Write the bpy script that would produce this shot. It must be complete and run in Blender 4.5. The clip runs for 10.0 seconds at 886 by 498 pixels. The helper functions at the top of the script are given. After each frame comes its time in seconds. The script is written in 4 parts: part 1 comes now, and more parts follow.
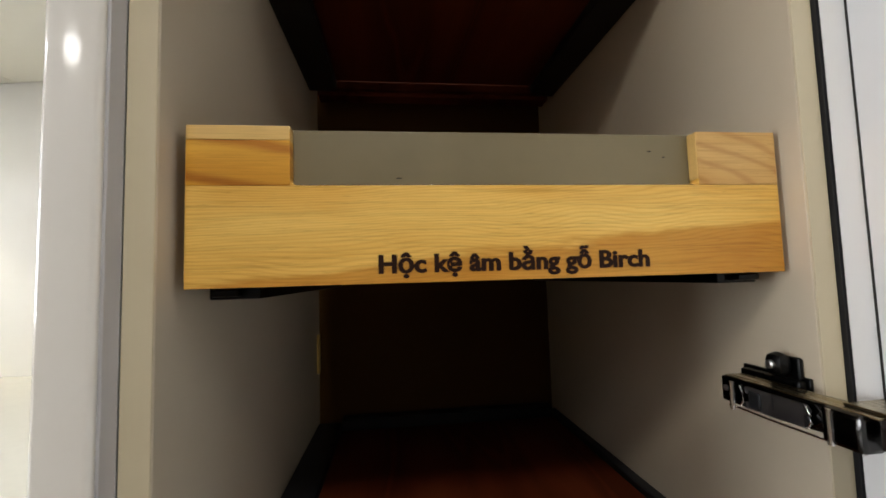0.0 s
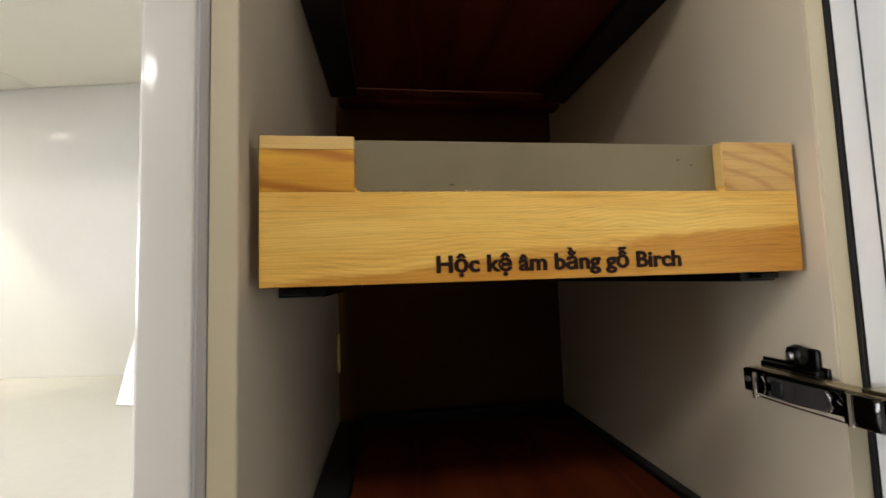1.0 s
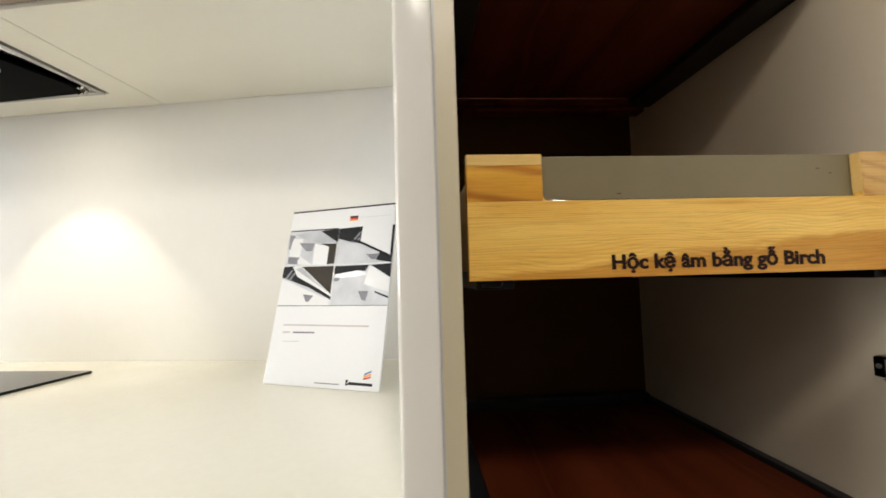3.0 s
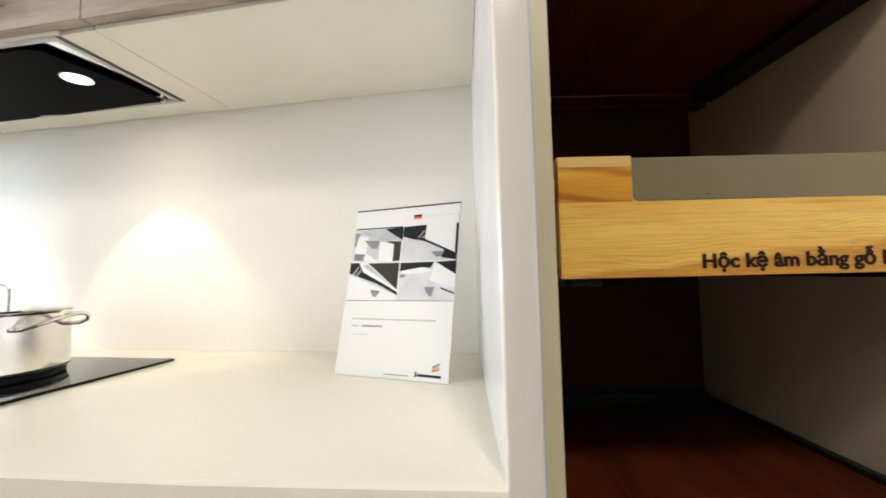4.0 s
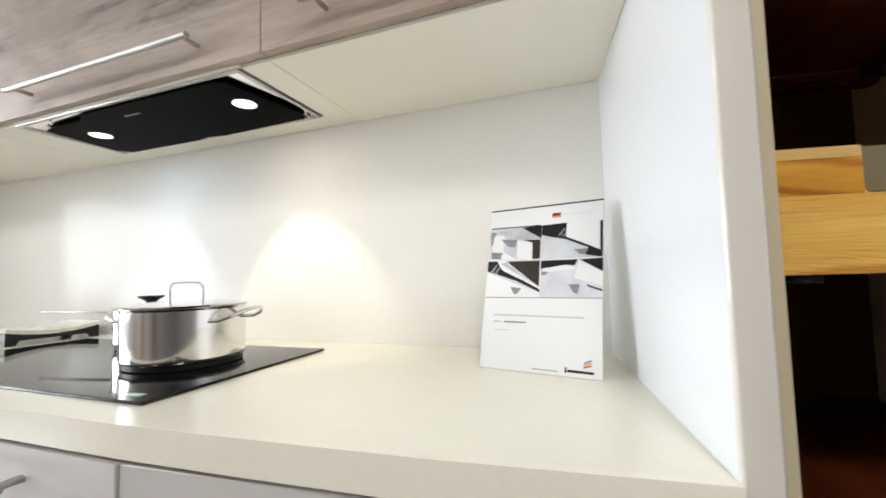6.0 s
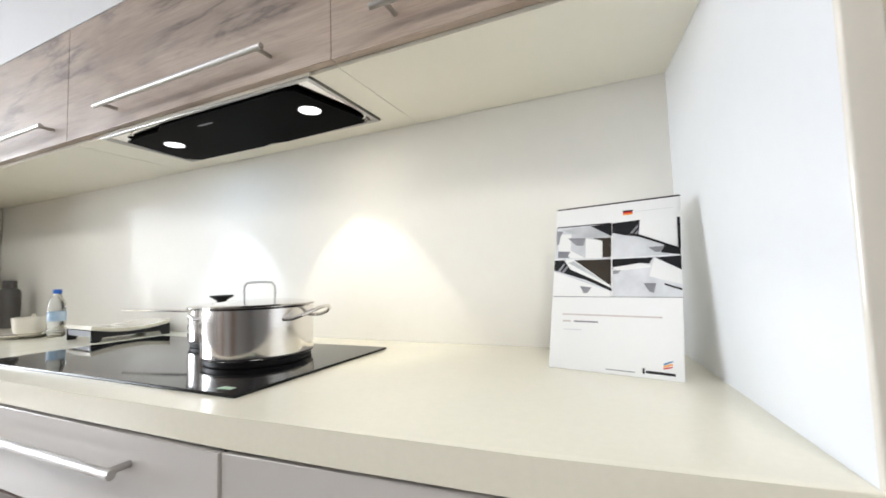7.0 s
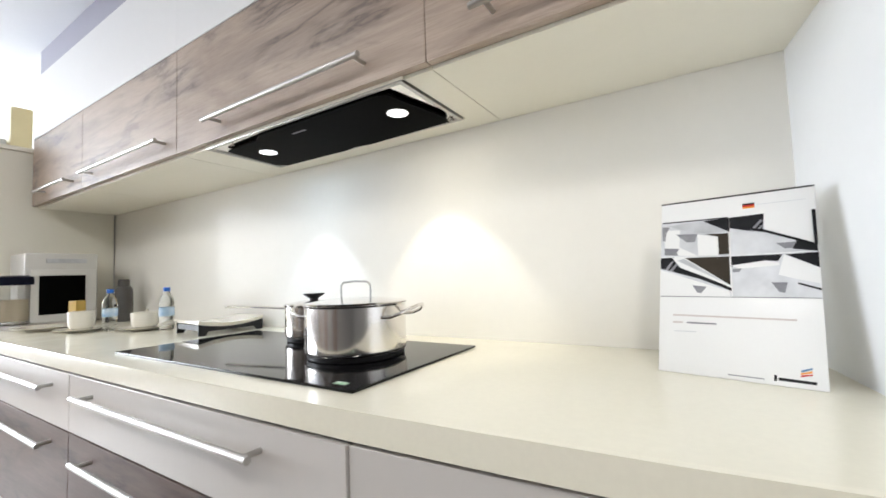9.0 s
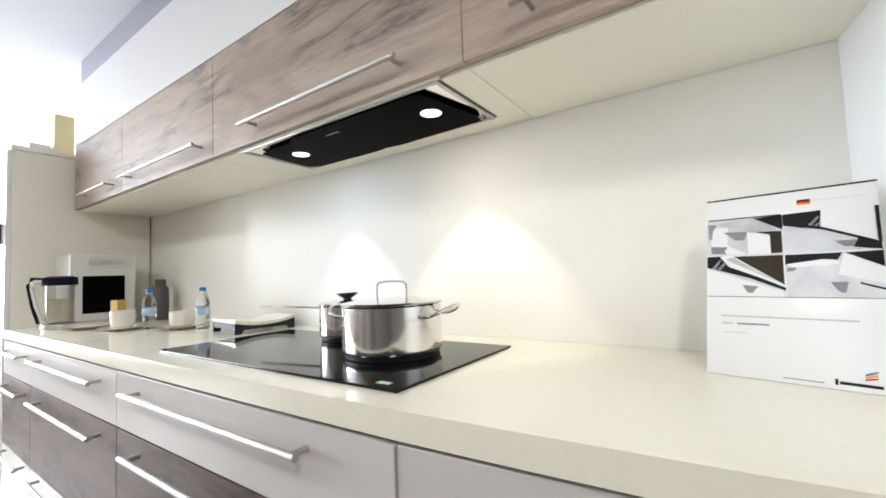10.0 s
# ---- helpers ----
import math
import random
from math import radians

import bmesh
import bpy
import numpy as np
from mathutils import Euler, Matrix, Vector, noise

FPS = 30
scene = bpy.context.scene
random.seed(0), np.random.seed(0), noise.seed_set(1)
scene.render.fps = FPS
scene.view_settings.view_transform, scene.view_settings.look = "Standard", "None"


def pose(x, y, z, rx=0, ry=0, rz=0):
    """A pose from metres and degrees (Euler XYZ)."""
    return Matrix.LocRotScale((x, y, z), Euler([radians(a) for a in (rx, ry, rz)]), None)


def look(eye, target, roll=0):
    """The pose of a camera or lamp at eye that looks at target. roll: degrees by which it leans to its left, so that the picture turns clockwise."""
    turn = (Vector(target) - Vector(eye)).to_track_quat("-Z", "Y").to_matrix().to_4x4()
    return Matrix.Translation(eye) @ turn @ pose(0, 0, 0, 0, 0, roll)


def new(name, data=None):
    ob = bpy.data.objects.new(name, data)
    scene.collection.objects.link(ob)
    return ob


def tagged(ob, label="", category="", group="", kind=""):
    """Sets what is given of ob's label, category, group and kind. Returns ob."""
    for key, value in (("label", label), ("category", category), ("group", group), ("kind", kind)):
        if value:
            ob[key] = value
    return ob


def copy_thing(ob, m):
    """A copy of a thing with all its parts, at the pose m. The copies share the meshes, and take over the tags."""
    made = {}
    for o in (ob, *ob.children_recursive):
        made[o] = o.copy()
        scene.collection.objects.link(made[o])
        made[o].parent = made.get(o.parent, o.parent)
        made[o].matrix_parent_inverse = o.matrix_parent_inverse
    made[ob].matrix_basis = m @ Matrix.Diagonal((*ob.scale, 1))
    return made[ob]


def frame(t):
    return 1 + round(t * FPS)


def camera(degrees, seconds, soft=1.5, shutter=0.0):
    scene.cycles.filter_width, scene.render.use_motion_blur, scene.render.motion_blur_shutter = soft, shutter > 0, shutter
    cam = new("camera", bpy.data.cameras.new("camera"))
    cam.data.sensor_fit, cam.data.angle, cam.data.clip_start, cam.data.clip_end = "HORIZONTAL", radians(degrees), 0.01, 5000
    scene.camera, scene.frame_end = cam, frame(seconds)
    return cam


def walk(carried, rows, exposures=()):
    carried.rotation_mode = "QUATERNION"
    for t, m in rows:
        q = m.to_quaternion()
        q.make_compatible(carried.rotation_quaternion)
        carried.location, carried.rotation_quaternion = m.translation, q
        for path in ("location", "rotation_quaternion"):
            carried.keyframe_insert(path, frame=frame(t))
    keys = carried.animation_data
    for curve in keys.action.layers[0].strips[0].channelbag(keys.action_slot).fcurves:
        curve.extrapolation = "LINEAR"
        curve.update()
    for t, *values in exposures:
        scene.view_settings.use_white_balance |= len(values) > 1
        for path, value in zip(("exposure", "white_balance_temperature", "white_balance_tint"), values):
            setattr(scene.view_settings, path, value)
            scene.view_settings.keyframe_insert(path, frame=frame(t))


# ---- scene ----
cam = camera(94.8, 10.0, 1.7, 0.5)
PATH = [
    (0, (-0.011, 0.148, 1.062), (-0.1224, 2.1401, 1.1998), -1.68),
    (0.5, (-0.03, 0.136, 1.062), (-0.1289, 2.1287, 1.2019), -1.76),
    (1, (-0.053, 0.123, 1.061), (-0.1330, 2.1159, 1.2092), -1.85),
    (1.5, (-0.08, 0.106, 1.061), (-0.1621, 2.0984, 1.2144), -1.9),
    (2, (-0.114, 0.089, 1.061), (-0.2305, 2.0797, 1.2144), -1.88),
    (3.5, (-0.205, 0.042, 1.065), (-0.4776, 2.0193, 1.1913), -1.5),
    (4, (-0.231, 0.029, 1.066), (-0.5825, 1.9942, 1.1871), -1.32),
    (4.5, (-0.26, 0.015, 1.068), (-0.6904, 1.9646, 1.1856), -1.3),
    (5, (-0.289, 0.001, 1.068), (-0.798, 1.932, 1.182), -1.4),
    (5.5, (-0.315, -0.012, 1.069), (-0.911, 1.894, 1.182), -1.5),
    (7, (-0.403, -0.054, 1.067), (-1.228, 1.764, 1.198), -1.8),
    (7.5, (-0.422, -0.064, 1.071), (-1.306, 1.726, 1.194), -1.9),
    (8, (-0.442, -0.075, 1.07), (-1.381, 1.686, 1.199), -1.9),
    (8.5, (-0.46, -0.084, 1.072), (-1.458, 1.644, 1.199), -2.0),
    (9, (-0.477, -0.092, 1.076), (-1.527, 1.606, 1.196), -2.1),
    (9.5, (-0.491, -0.101, 1.079), (-1.585, 1.57, 1.196), -2.3),
    (10, (-0.508, -0.111, 1.08), (-1.636, 1.537, 1.197), -2.3),
]
EXPOSURES = [(0.0, -0.28, 6550, 10), (2.0, -0.20, 6800, 10), (3.5, -0.14, 6880, 10), (5.0, -0.12, 6650, 10), (7.0, -0.12, 6480, 10), (10.0, -0.09, 6480, 10)]
walk(cam, [(t, look(eye, target, roll)) for t, eye, target, roll in PATH], EXPOSURES)
LAMP_W, WINDOW_W, HOOD_W, DISC_W = 11.0, 300.0, 4.4, 0.6

# ---------------------------------------------------------------- world and light
world = bpy.data.worlds.new("world")
scene.world = world
world.use_nodes = True
wnt = world.node_tree
sky = wnt.nodes.new("ShaderNodeTexSky")
sky.sky_type, sky.sun_disc = "NISHITA", False
sky.sun_elevation, sky.sun_rotation = radians(50), radians(120)
wnt.links.new(sky.outputs[0], wnt.nodes["Background"].inputs[0])
wnt.nodes["Background"].inputs[1].default_value = 0.12


def area(name, m, sx, sy, watts, colour):
    d = bpy.data.lights.new(name, "AREA")
    d.shape, d.size, d.size_y, d.energy, d.color = "RECTANGLE", sx, sy, watts, colour
    ob = new(name, d)
    ob.matrix_world = m
    return ob


ROOM = (-6.4, 2.6, -4.2, 0.88, 2.262)     # x0, x1, y0, y1, ceiling
# the middle two are unseen lamps added to fill the room with light
CEILING_LAMPS = [(0.08, -0.74, 1.7), (-2.3, -0.95, 1.3), (-4.1, -0.95, 1.2), (-1.25, -1.75, 0.3)]   # x, y, share of the power
for lx, ly, share in CEILING_LAMPS:
    d = bpy.data.lights.new("ceiling_lamp", "AREA")
    d.shape, d.size, d.energy, d.color = "DISK", 0.34, LAMP_W * share, (1.0, 0.97, 0.915)
    new("ceiling_lamp", d).matrix_world = pose(lx, ly, ROOM[4] - 0.035)
WY0, WY1, WZ_LO, WZ_HI = -2.9, 0.70, 0.66, 2.16      # the window's opening in the far wall
area("window_daylight", pose(ROOM[0] + 0.06, (WY0 + WY1) / 2, (WZ_LO + WZ_HI) / 2, 0, -90, 0), WZ_HI - WZ_LO, WY1 - WY0, WINDOW_W, (0.89, 0.94, 1.0))
HOOD_LAMPS = [(-1.054, 0.659, (1.0, 0.93, 0.78), 68), (-1.547, 0.661, (0.70, 0.84, 1.0), 62)]
for hx, hy, tone, spread in HOOD_LAMPS:
    d = bpy.data.lights.new("hood_lamp", "SPOT")
    d.energy, d.color, d.spot_size, d.spot_blend, d.shadow_soft_size = HOOD_W, tone, radians(spread), 0.35, 0.010
    new("hood_lamp", d).matrix_world = pose(hx, hy, 1.440, 15)
    d = bpy.data.lights.new("hood_lamp_disc", "AREA")
    d.shape, d.size, d.energy, d.color = "DISK", 0.046, DISC_W, tone
    new("hood_lamp_disc", d).matrix_world = pose(hx, hy, 1.4545)


# ---------------------------------------------------------------- materials
def material(name, base, rough=0.5, metal=0.0, coat=0.0, spec=0.5):
    m = bpy.data.materials.new(name)
    m.use_nodes = True
    b = m.node_tree.nodes["Principled BSDF"]
    b.inputs["Base Color"].default_value = (*base, 1)
    b.inputs["Roughness"].default_value = rough
    b.inputs["Metallic"].default_value = metal
    b.inputs["Coat Weight"].default_value = coat
    b.inputs["Coat Roughness"].default_value = 0.04
    b.inputs["Specular IOR Level"].default_value = spec
    return m, m.node_tree, b


def node(nt, kind, **inputs):
    n = nt.nodes.new(kind)
    for key, value in inputs.items():
        n.inputs[key.replace("_", " ")].default_value = value
    return n


def ramp(nt, fac, stops):
    n = nt.nodes.new("ShaderNodeValToRGB")
    els = n.color_ramp.elements
    while len(els) < len(stops):
        els.new(0.5)
    for e, (p, c) in zip(els, stops):
        e.position, e.color = p, (*c, 1)
    nt.links.new(fac, n.inputs[0])
    return n.outputs[0]


def coords(nt, scale, shift=True):
    tc = nt.nodes.new("ShaderNodeTexCoord")
    mp = nt.nodes.new("ShaderNodeMapping")
    mp.inputs["Scale"].default_value = scale
    nt.links.new(tc.outputs["Object"], mp.inputs["Vector"])
    if shift:
        info = nt.nodes.new("ShaderNodeObjectInfo")
        add = node(nt, "ShaderNodeVectorMath")
        add.operation = "MULTIPLY"
        nt.links.new(info.outputs["Random"], add.inputs[0])
        add.inputs[1].default_value = (7.0, 3.0, 11.0)
        nt.links.new(add.outputs[0], mp.inputs["Location"])
    return mp.outputs[0]


def noise_of(nt, vec, scale, detail=4.0, rough=0.55, distort=0.0):
    n = node(nt, "ShaderNodeTexNoise", Scale=scale, Detail=detail, Roughness=rough, Distortion=distort)
    nt.links.new(vec, n.inputs["Vector"])
    return n.outputs["Fac"]


def bump(nt, b, height, strength, distance):
    n = node(nt, "ShaderNodeBump", Strength=strength, Distance=distance)
    nt.links.new(height, n.inputs["Height"])
    nt.links.new(n.outputs[0], b.inputs["Normal"])


def mix(nt, fac, a, c, mode="MIX"):
    n = nt.nodes.new("ShaderNodeMix")
    n.data_type, n.blend_type = "RGBA", mode
    for sock, v in ((n.inputs[0], fac), (n.inputs[6], a), (n.inputs[7], c)):
        if isinstance(v, bpy.types.NodeSocket):
            nt.links.new(v, sock)
        elif isinstance(v, float):
            sock.default_value = v
        else:
            sock.default_value = (*v, 1)
    return n.outputs[2]


def mottled(name, a, c, scale, rough=0.5, metal=0.0, coat=0.0, grain=0.0, spec=0.5, smear=0.06, fleck=0.012, vary=True):
    """A plain surface: two near tones at a large scale, fine grain and uneven gloss."""
    m, nt, b = material(name, a, rough, metal, coat, spec)
    v = coords(nt, (1, 1, 1), vary)
    big = noise_of(nt, v, scale, 5)
    fine = noise_of(nt, v, scale * 40, 3)
    col = ramp(nt, big, [(0.3, a), (0.7, c)])
    nt.links.new(mix(nt, fleck, col, ramp(nt, fine, [(0.35, (0.25,) * 3), (0.65, (1, 1, 1))]), "MULTIPLY"), b.inputs["Base Color"])
    r = node(nt, "ShaderNodeMapRange")
    r.inputs["To Min"].default_value, r.inputs["To Max"].default_value = max(0.0, rough - smear), rough + smear
    nt.links.new(noise_of(nt, v, scale * 3, 4), r.inputs["Value"])
    nt.links.new(r.outputs[0], b.inputs["Roughness"])
    if grain:
        bump(nt, b, fine, grain, 0.0004)
    return m


def wood(name, light, mid, dark, along, rough, rings=9.0, streak=0.5, coat=0.0, cathedral=0.5, spec=0.5):
    """Sawn wood: long fibres, broad wandering bands, dark vessels; along is the grain's axis."""
    m, nt, b = material(name, mid, rough, 0, coat, spec)
    small = [46.0, 46.0, 46.0]
    small[along] = 0.8
    v = coords(nt, tuple(small))
    wide = [1.0, 1.0, 1.0]
    wide[along] = 0.16
    w = coords(nt, tuple(wide))
    warp = noise_of(nt, w, 6.0, 3, 0.5, cathedral)
    wv = node(nt, "ShaderNodeMath")
    wv.operation = "MULTIPLY"
    nt.links.new(warp, wv.inputs[0])
    wv.inputs[1].default_value = rings
    fr = node(nt, "ShaderNodeMath")
    fr.operation = "PINGPONG"
    nt.links.new(wv.outputs[0], fr.inputs[0])
    fr.inputs[1].default_value = 1.0
    bands = ramp(nt, fr.outputs[0], [(0.0, light), (0.55, mid), (0.92, dark), (1.0, mid)])
    fibre = noise_of(nt, v, 22.0, 5, 0.65, 0.4)
    col = mix(nt, streak, bands, ramp(nt, fibre, [(0.3, (0.42, 0.36, 0.3)), (0.62, (1, 1, 1))]), "MULTIPLY")
    nt.links.new(col, b.inputs["Base Color"])
    bump(nt, b, fibre, 0.12, 0.0006)
    return m


def maths(nt, op, a, c=0.0, d=None):
    n = node(nt, "ShaderNodeMath")
    n.operation = op
    for sock, v in zip(n.inputs, (a, c, d)):
        if isinstance(v, bpy.types.NodeSocket):
            nt.links.new(v, sock)
        elif v is not None:
            sock.default_value = v
    return n.outputs[0]


def oak_laminate(name, pale, mid, dark, crack, rough, spec):
    """Printed smoked oak that runs on from door to door: drifting clouds, fine pores and thin wandering cracks along x."""
    m, nt, b = material(name, mid, rough, 0, 0, spec)
    cloud = noise_of(nt, coords(nt, (0.55, 1, 2.6), False), 2.6, 5, 0.6, 0.9)
    col = ramp(nt, cloud, [(0.30, dark), (0.44, mid), (0.62, pale), (0.78, mid)])
    streak = noise_of(nt, coords(nt, (0.6, 1, 6.0), False), 2.6, 6, 0.6, 0.9)
    col = mix(nt, 0.5, col, ramp(nt, streak, [(0.32, (0.60, 0.56, 0.55)), (0.55, (1.04, 1.03, 1.02))]), "MULTIPLY")
    pore = noise_of(nt, coords(nt, (3.0, 40, 150.0), False), 4.0, 3, 0.6)
    col = mix(nt, 0.30, col, ramp(nt, pore, [(0.34, (0.45, 0.42, 0.40)), (0.55, (1, 1, 1))]), "MULTIPLY")
    line = noise_of(nt, coords(nt, (0.42, 1, 2.1), False), 2.3, 6, 0.62, 0.35)
    near = maths(nt, "ABSOLUTE", maths(nt, "SUBTRACT", line, 0.5))
    gate = ramp(nt, noise_of(nt, coords(nt, (1.1, 1, 1.6), False), 2.0, 2), [(0.40, (0, 0, 0)), (0.50, (1, 1, 1))])
    veil = mix(nt, 1.0, ramp(nt, near, [(0.0, (0.7, 0.7, 0.7)), (0.010, (0.4, 0.4, 0.4)), (0.045, (0, 0, 0))]), gate, "MULTIPLY")
    col = mix(nt, veil, col, crack)
    nt.links.new(col, b.inputs["Base Color"])
    bump(nt, b, pore, 0.10, 0.0004)
    return m


def sawn_birch(name, pale, mid, line, pitch, slope, rough=0.42, spec=0.25, contrast=0.55):
    """Birch cut along x: growth lines every few millimetres that drift and open into long arches, with short dark pores."""
    m, nt, b = material(name, mid, rough, 0, 0.05, spec)
    tc = nt.nodes.new("ShaderNodeTexCoord")
    xyz = nt.nodes.new("ShaderNodeSeparateXYZ")
    nt.links.new(tc.outputs["Object"], xyz.inputs[0])
    drift = noise_of(nt, coords(nt, (0.30, 1, 1.0), False), 17.0, 2, 0.45, 0.2)
    field = maths(nt, "MULTIPLY_ADD", drift, 0.055, maths(nt, "MULTIPLY_ADD", xyz.outputs["X"], slope, xyz.outputs["Z"]))
    ring = maths(nt, "PINGPONG", maths(nt, "MULTIPLY", field, 1.0 / pitch), 1.0)
    tone = noise_of(nt, coords(nt, (0.35, 1, 1.6), False), 14.0, 4, 0.6, 0.6)
    col = ramp(nt, tone, [(0.34, mid), (0.62, pale)])
    col = mix(nt, contrast, col, mix(nt, 1.0, col, ramp(nt, ring, [(0.0, (1.08, 1.08, 1.1)), (0.6, (0.97, 0.95, 0.92)), (0.9, line), (1.0, line)]), "MULTIPLY"))
    fibre = noise_of(nt, coords(nt, (0.9, 46, 46.0), False), 16.0, 5, 0.7, 0.3)
    col = mix(nt, 0.42, col, ramp(nt, fibre, [(0.33, (0.50, 0.40, 0.28)), (0.52, (1, 1, 1))]), "MULTIPLY")
    pore = noise_of(nt, coords(nt, (7.0, 60, 110.0), False), 11.0, 2, 0.5)
    col = mix(nt, 0.22, col, ramp(nt, pore, [(0.28, (0.35, 0.24, 0.14)), (0.37, (1, 1, 1))]), "MULTIPLY")
    nt.links.new(col, b.inputs["Base Color"])
    bump(nt, b, fibre, 0.18, 0.0006)
    return m


def steel(name, base, rough, along=2, brush=0.25):
    m, nt, b = material(name, base, rough, 1.0)
    s = [90.0, 90.0, 90.0]
    s[along] = 2.0
    f = noise_of(nt, coords(nt, tuple(s)), 4.0, 4)
    r = node(nt, "ShaderNodeMapRange")
    r.inputs["To Min"].default_value, r.inputs["To Max"].default_value = rough * 0.6, rough * 1.5
    nt.links.new(f, r.inputs["Value"])
    nt.links.new(r.outputs[0], b.inputs["Roughness"])
    bump(nt, b, f, brush * 0.2, 0.0002)
    return m


def glass(name, tint, rough=0.0, ior=1.45):
    m, nt, b = material(name, tint, rough)
    b.inputs["Transmission Weight"].default_value = 1.0
    b.inputs["IOR"].default_value = ior
    return m


def glow(name, colour, strength):
    m, nt, b = material(name, (0.8, 0.8, 0.8), 0.5)
    b.inputs["Emission Color"].default_value = (*colour, 1)
    b.inputs["Emission Strength"].default_value = strength
    return m


M_LACQUER = mottled("white_lacquer", (0.80, 0.80, 0.79), (0.77, 0.77, 0.77), 2.0, 0.16, coat=0.4, smear=0.05)
M_UPPER = mottled("white_satin_lacquer", (0.80, 0.80, 0.80), (0.78, 0.78, 0.785), 1.0, 0.4, smear=0.05, vary=False)
M_FRONT = mottled("greige_lacquer", (0.60, 0.575, 0.55), (0.58, 0.555, 0.53), 1.0, 0.2, smear=0.05, spec=0.12, vary=False)
M_PANEL = mottled("white_panel", (0.79, 0.81, 0.84), (0.77, 0.79, 0.82), 1.5, 0.22, coat=0.2)
M_CARCASS = mottled("beige_melamine", (0.60, 0.515, 0.385), (0.56, 0.475, 0.345), 3.0, 0.42, grain=0.15)
# brown, darkened so that the colour carries the shade deep in the cabinet
M_BACK = mottled("shade_brown_back_board", (0.082, 0.040, 0.010), (0.066, 0.030, 0.007), 3.0, 0.6, grain=0.15, spec=0.04)
M_EDGE = mottled("cream_edge_band", (0.62, 0.54, 0.37), (0.57, 0.49, 0.33), 5.0, 0.4, grain=0.1)
M_BAND = mottled("pale_beige_band", (0.74, 0.705, 0.635), (0.71, 0.675, 0.605), 4.0, 0.12, coat=0.6, smear=0.04)
# lilac grey holds the shade on the white panel's inner side
M_LIP = mottled("shade_lilac_edge", (0.50, 0.485, 0.485), (0.46, 0.445, 0.445), 4.0, 0.4)
M_QUARTZ = mottled("cream_quartz", (0.85, 0.82, 0.69), (0.83, 0.80, 0.67), 3.0, 0.2, coat=0.15, fleck=0.03)
M_SPLASH = mottled("white_glass_backsplash", (0.90, 0.88, 0.825), (0.88, 0.86, 0.805), 1.0, 0.09, smear=0.02, spec=0.026)
M_UNDER = mottled("cream_underside", (0.92, 0.89, 0.78), (0.90, 0.87, 0.76), 2.0, 0.35, grain=0.1)
M_WALL = mottled("white_wall_paint", (0.78, 0.78, 0.78), (0.73, 0.73, 0.74), 1.2, 0.8, grain=0.3)
M_GREYWALL = mottled("grey_wall_paint", (0.26, 0.25, 0.24), (0.23, 0.22, 0.21), 1.2, 0.8, grain=0.3)
M_STREAKS = wood("brown_reflection_streaks", (0.24, 0.165, 0.11), (0.15, 0.095, 0.058), (0.04, 0.026, 0.018), 2, 0.6, 3.0, 0.7, spec=0.2)
M_CEIL = mottled("white_ceiling_paint", (0.80, 0.83, 0.88), (0.77, 0.80, 0.85), 1.0, 0.85, grain=0.2)
# the recess's purple shade is put into this lilac grey
M_FILLER = mottled("shade_lilac_filler", (0.42, 0.42, 0.50), (0.39, 0.39, 0.47), 2.0, 0.5)
M_FLOOR = mottled("brown_floor", (0.20, 0.15, 0.11), (0.16, 0.12, 0.085), 2.5, 0.35, coat=0.1)
M_BROWN = oak_laminate("smoked_oak_laminate", (0.475, 0.385, 0.315), (0.385, 0.30, 0.238), (0.24, 0.178, 0.145), (0.075, 0.058, 0.06), 0.42, 0.5)
M_DARKOAK = oak_laminate("dark_oak_laminate", (0.155, 0.110, 0.095), (0.125, 0.087, 0.074), (0.085, 0.060, 0.052), (0.035, 0.025, 0.024), 0.45, 0.25)
M_BIRCH = sawn_birch("birch", (0.87, 0.57, 0.15), (0.76, 0.43, 0.085), (0.82, 0.64, 0.38), 0.0013, -0.03, contrast=0.36)
def heartwood_figure(m, tone):
    """A darker tongue of heartwood that rises slowly along the board's foot."""
    nt = m.node_tree
    b = nt.nodes["Principled BSDF"]
    old = b.inputs["Base Color"].links[0].from_socket
    tc = nt.nodes.new("ShaderNodeTexCoord")
    xyz = nt.nodes.new("ShaderNodeSeparateXYZ")
    nt.links.new(tc.outputs["Object"], xyz.inputs[0])
    rise = node(nt, "ShaderNodeMapRange")
    rise.interpolation_type = "LINEAR"
    for key, value in (("From Min", 0.04), ("From Max", 0.62), ("To Min", 1.059), ("To Max", 1.111)):
        rise.inputs[key].default_value = value
    nt.links.new(xyz.outputs["X"], rise.inputs["Value"])
    wob = noise_of(nt, coords(nt, (0.9, 1, 6.0), False), 9.0, 4, 0.55, 0.6)
    sub = node(nt, "ShaderNodeMath")
    sub.operation = "SUBTRACT"
    nt.links.new(rise.outputs[0], sub.inputs[0])
    nt.links.new(xyz.outputs["Z"], sub.inputs[1])
    amp = node(nt, "ShaderNodeMath")
    amp.operation = "MULTIPLY_ADD"
    nt.links.new(wob, amp.inputs[0])
    amp.inputs[1].default_value = 0.022
    nt.links.new(sub.outputs[0], amp.inputs[2])
    edge = node(nt, "ShaderNodeMapRange")
    for key, value in (("From Min", 0.008), ("From Max", 0.0125), ("To Min", 0.0), ("To Max", 0.95)):
        edge.inputs[key].default_value = value
    nt.links.new(amp.outputs[0], edge.inputs["Value"])
    nt.links.new(mix(nt, edge.outputs[0], old, mix(nt, 1.0, old, tone, "MULTIPLY")), b.inputs["Base Color"])


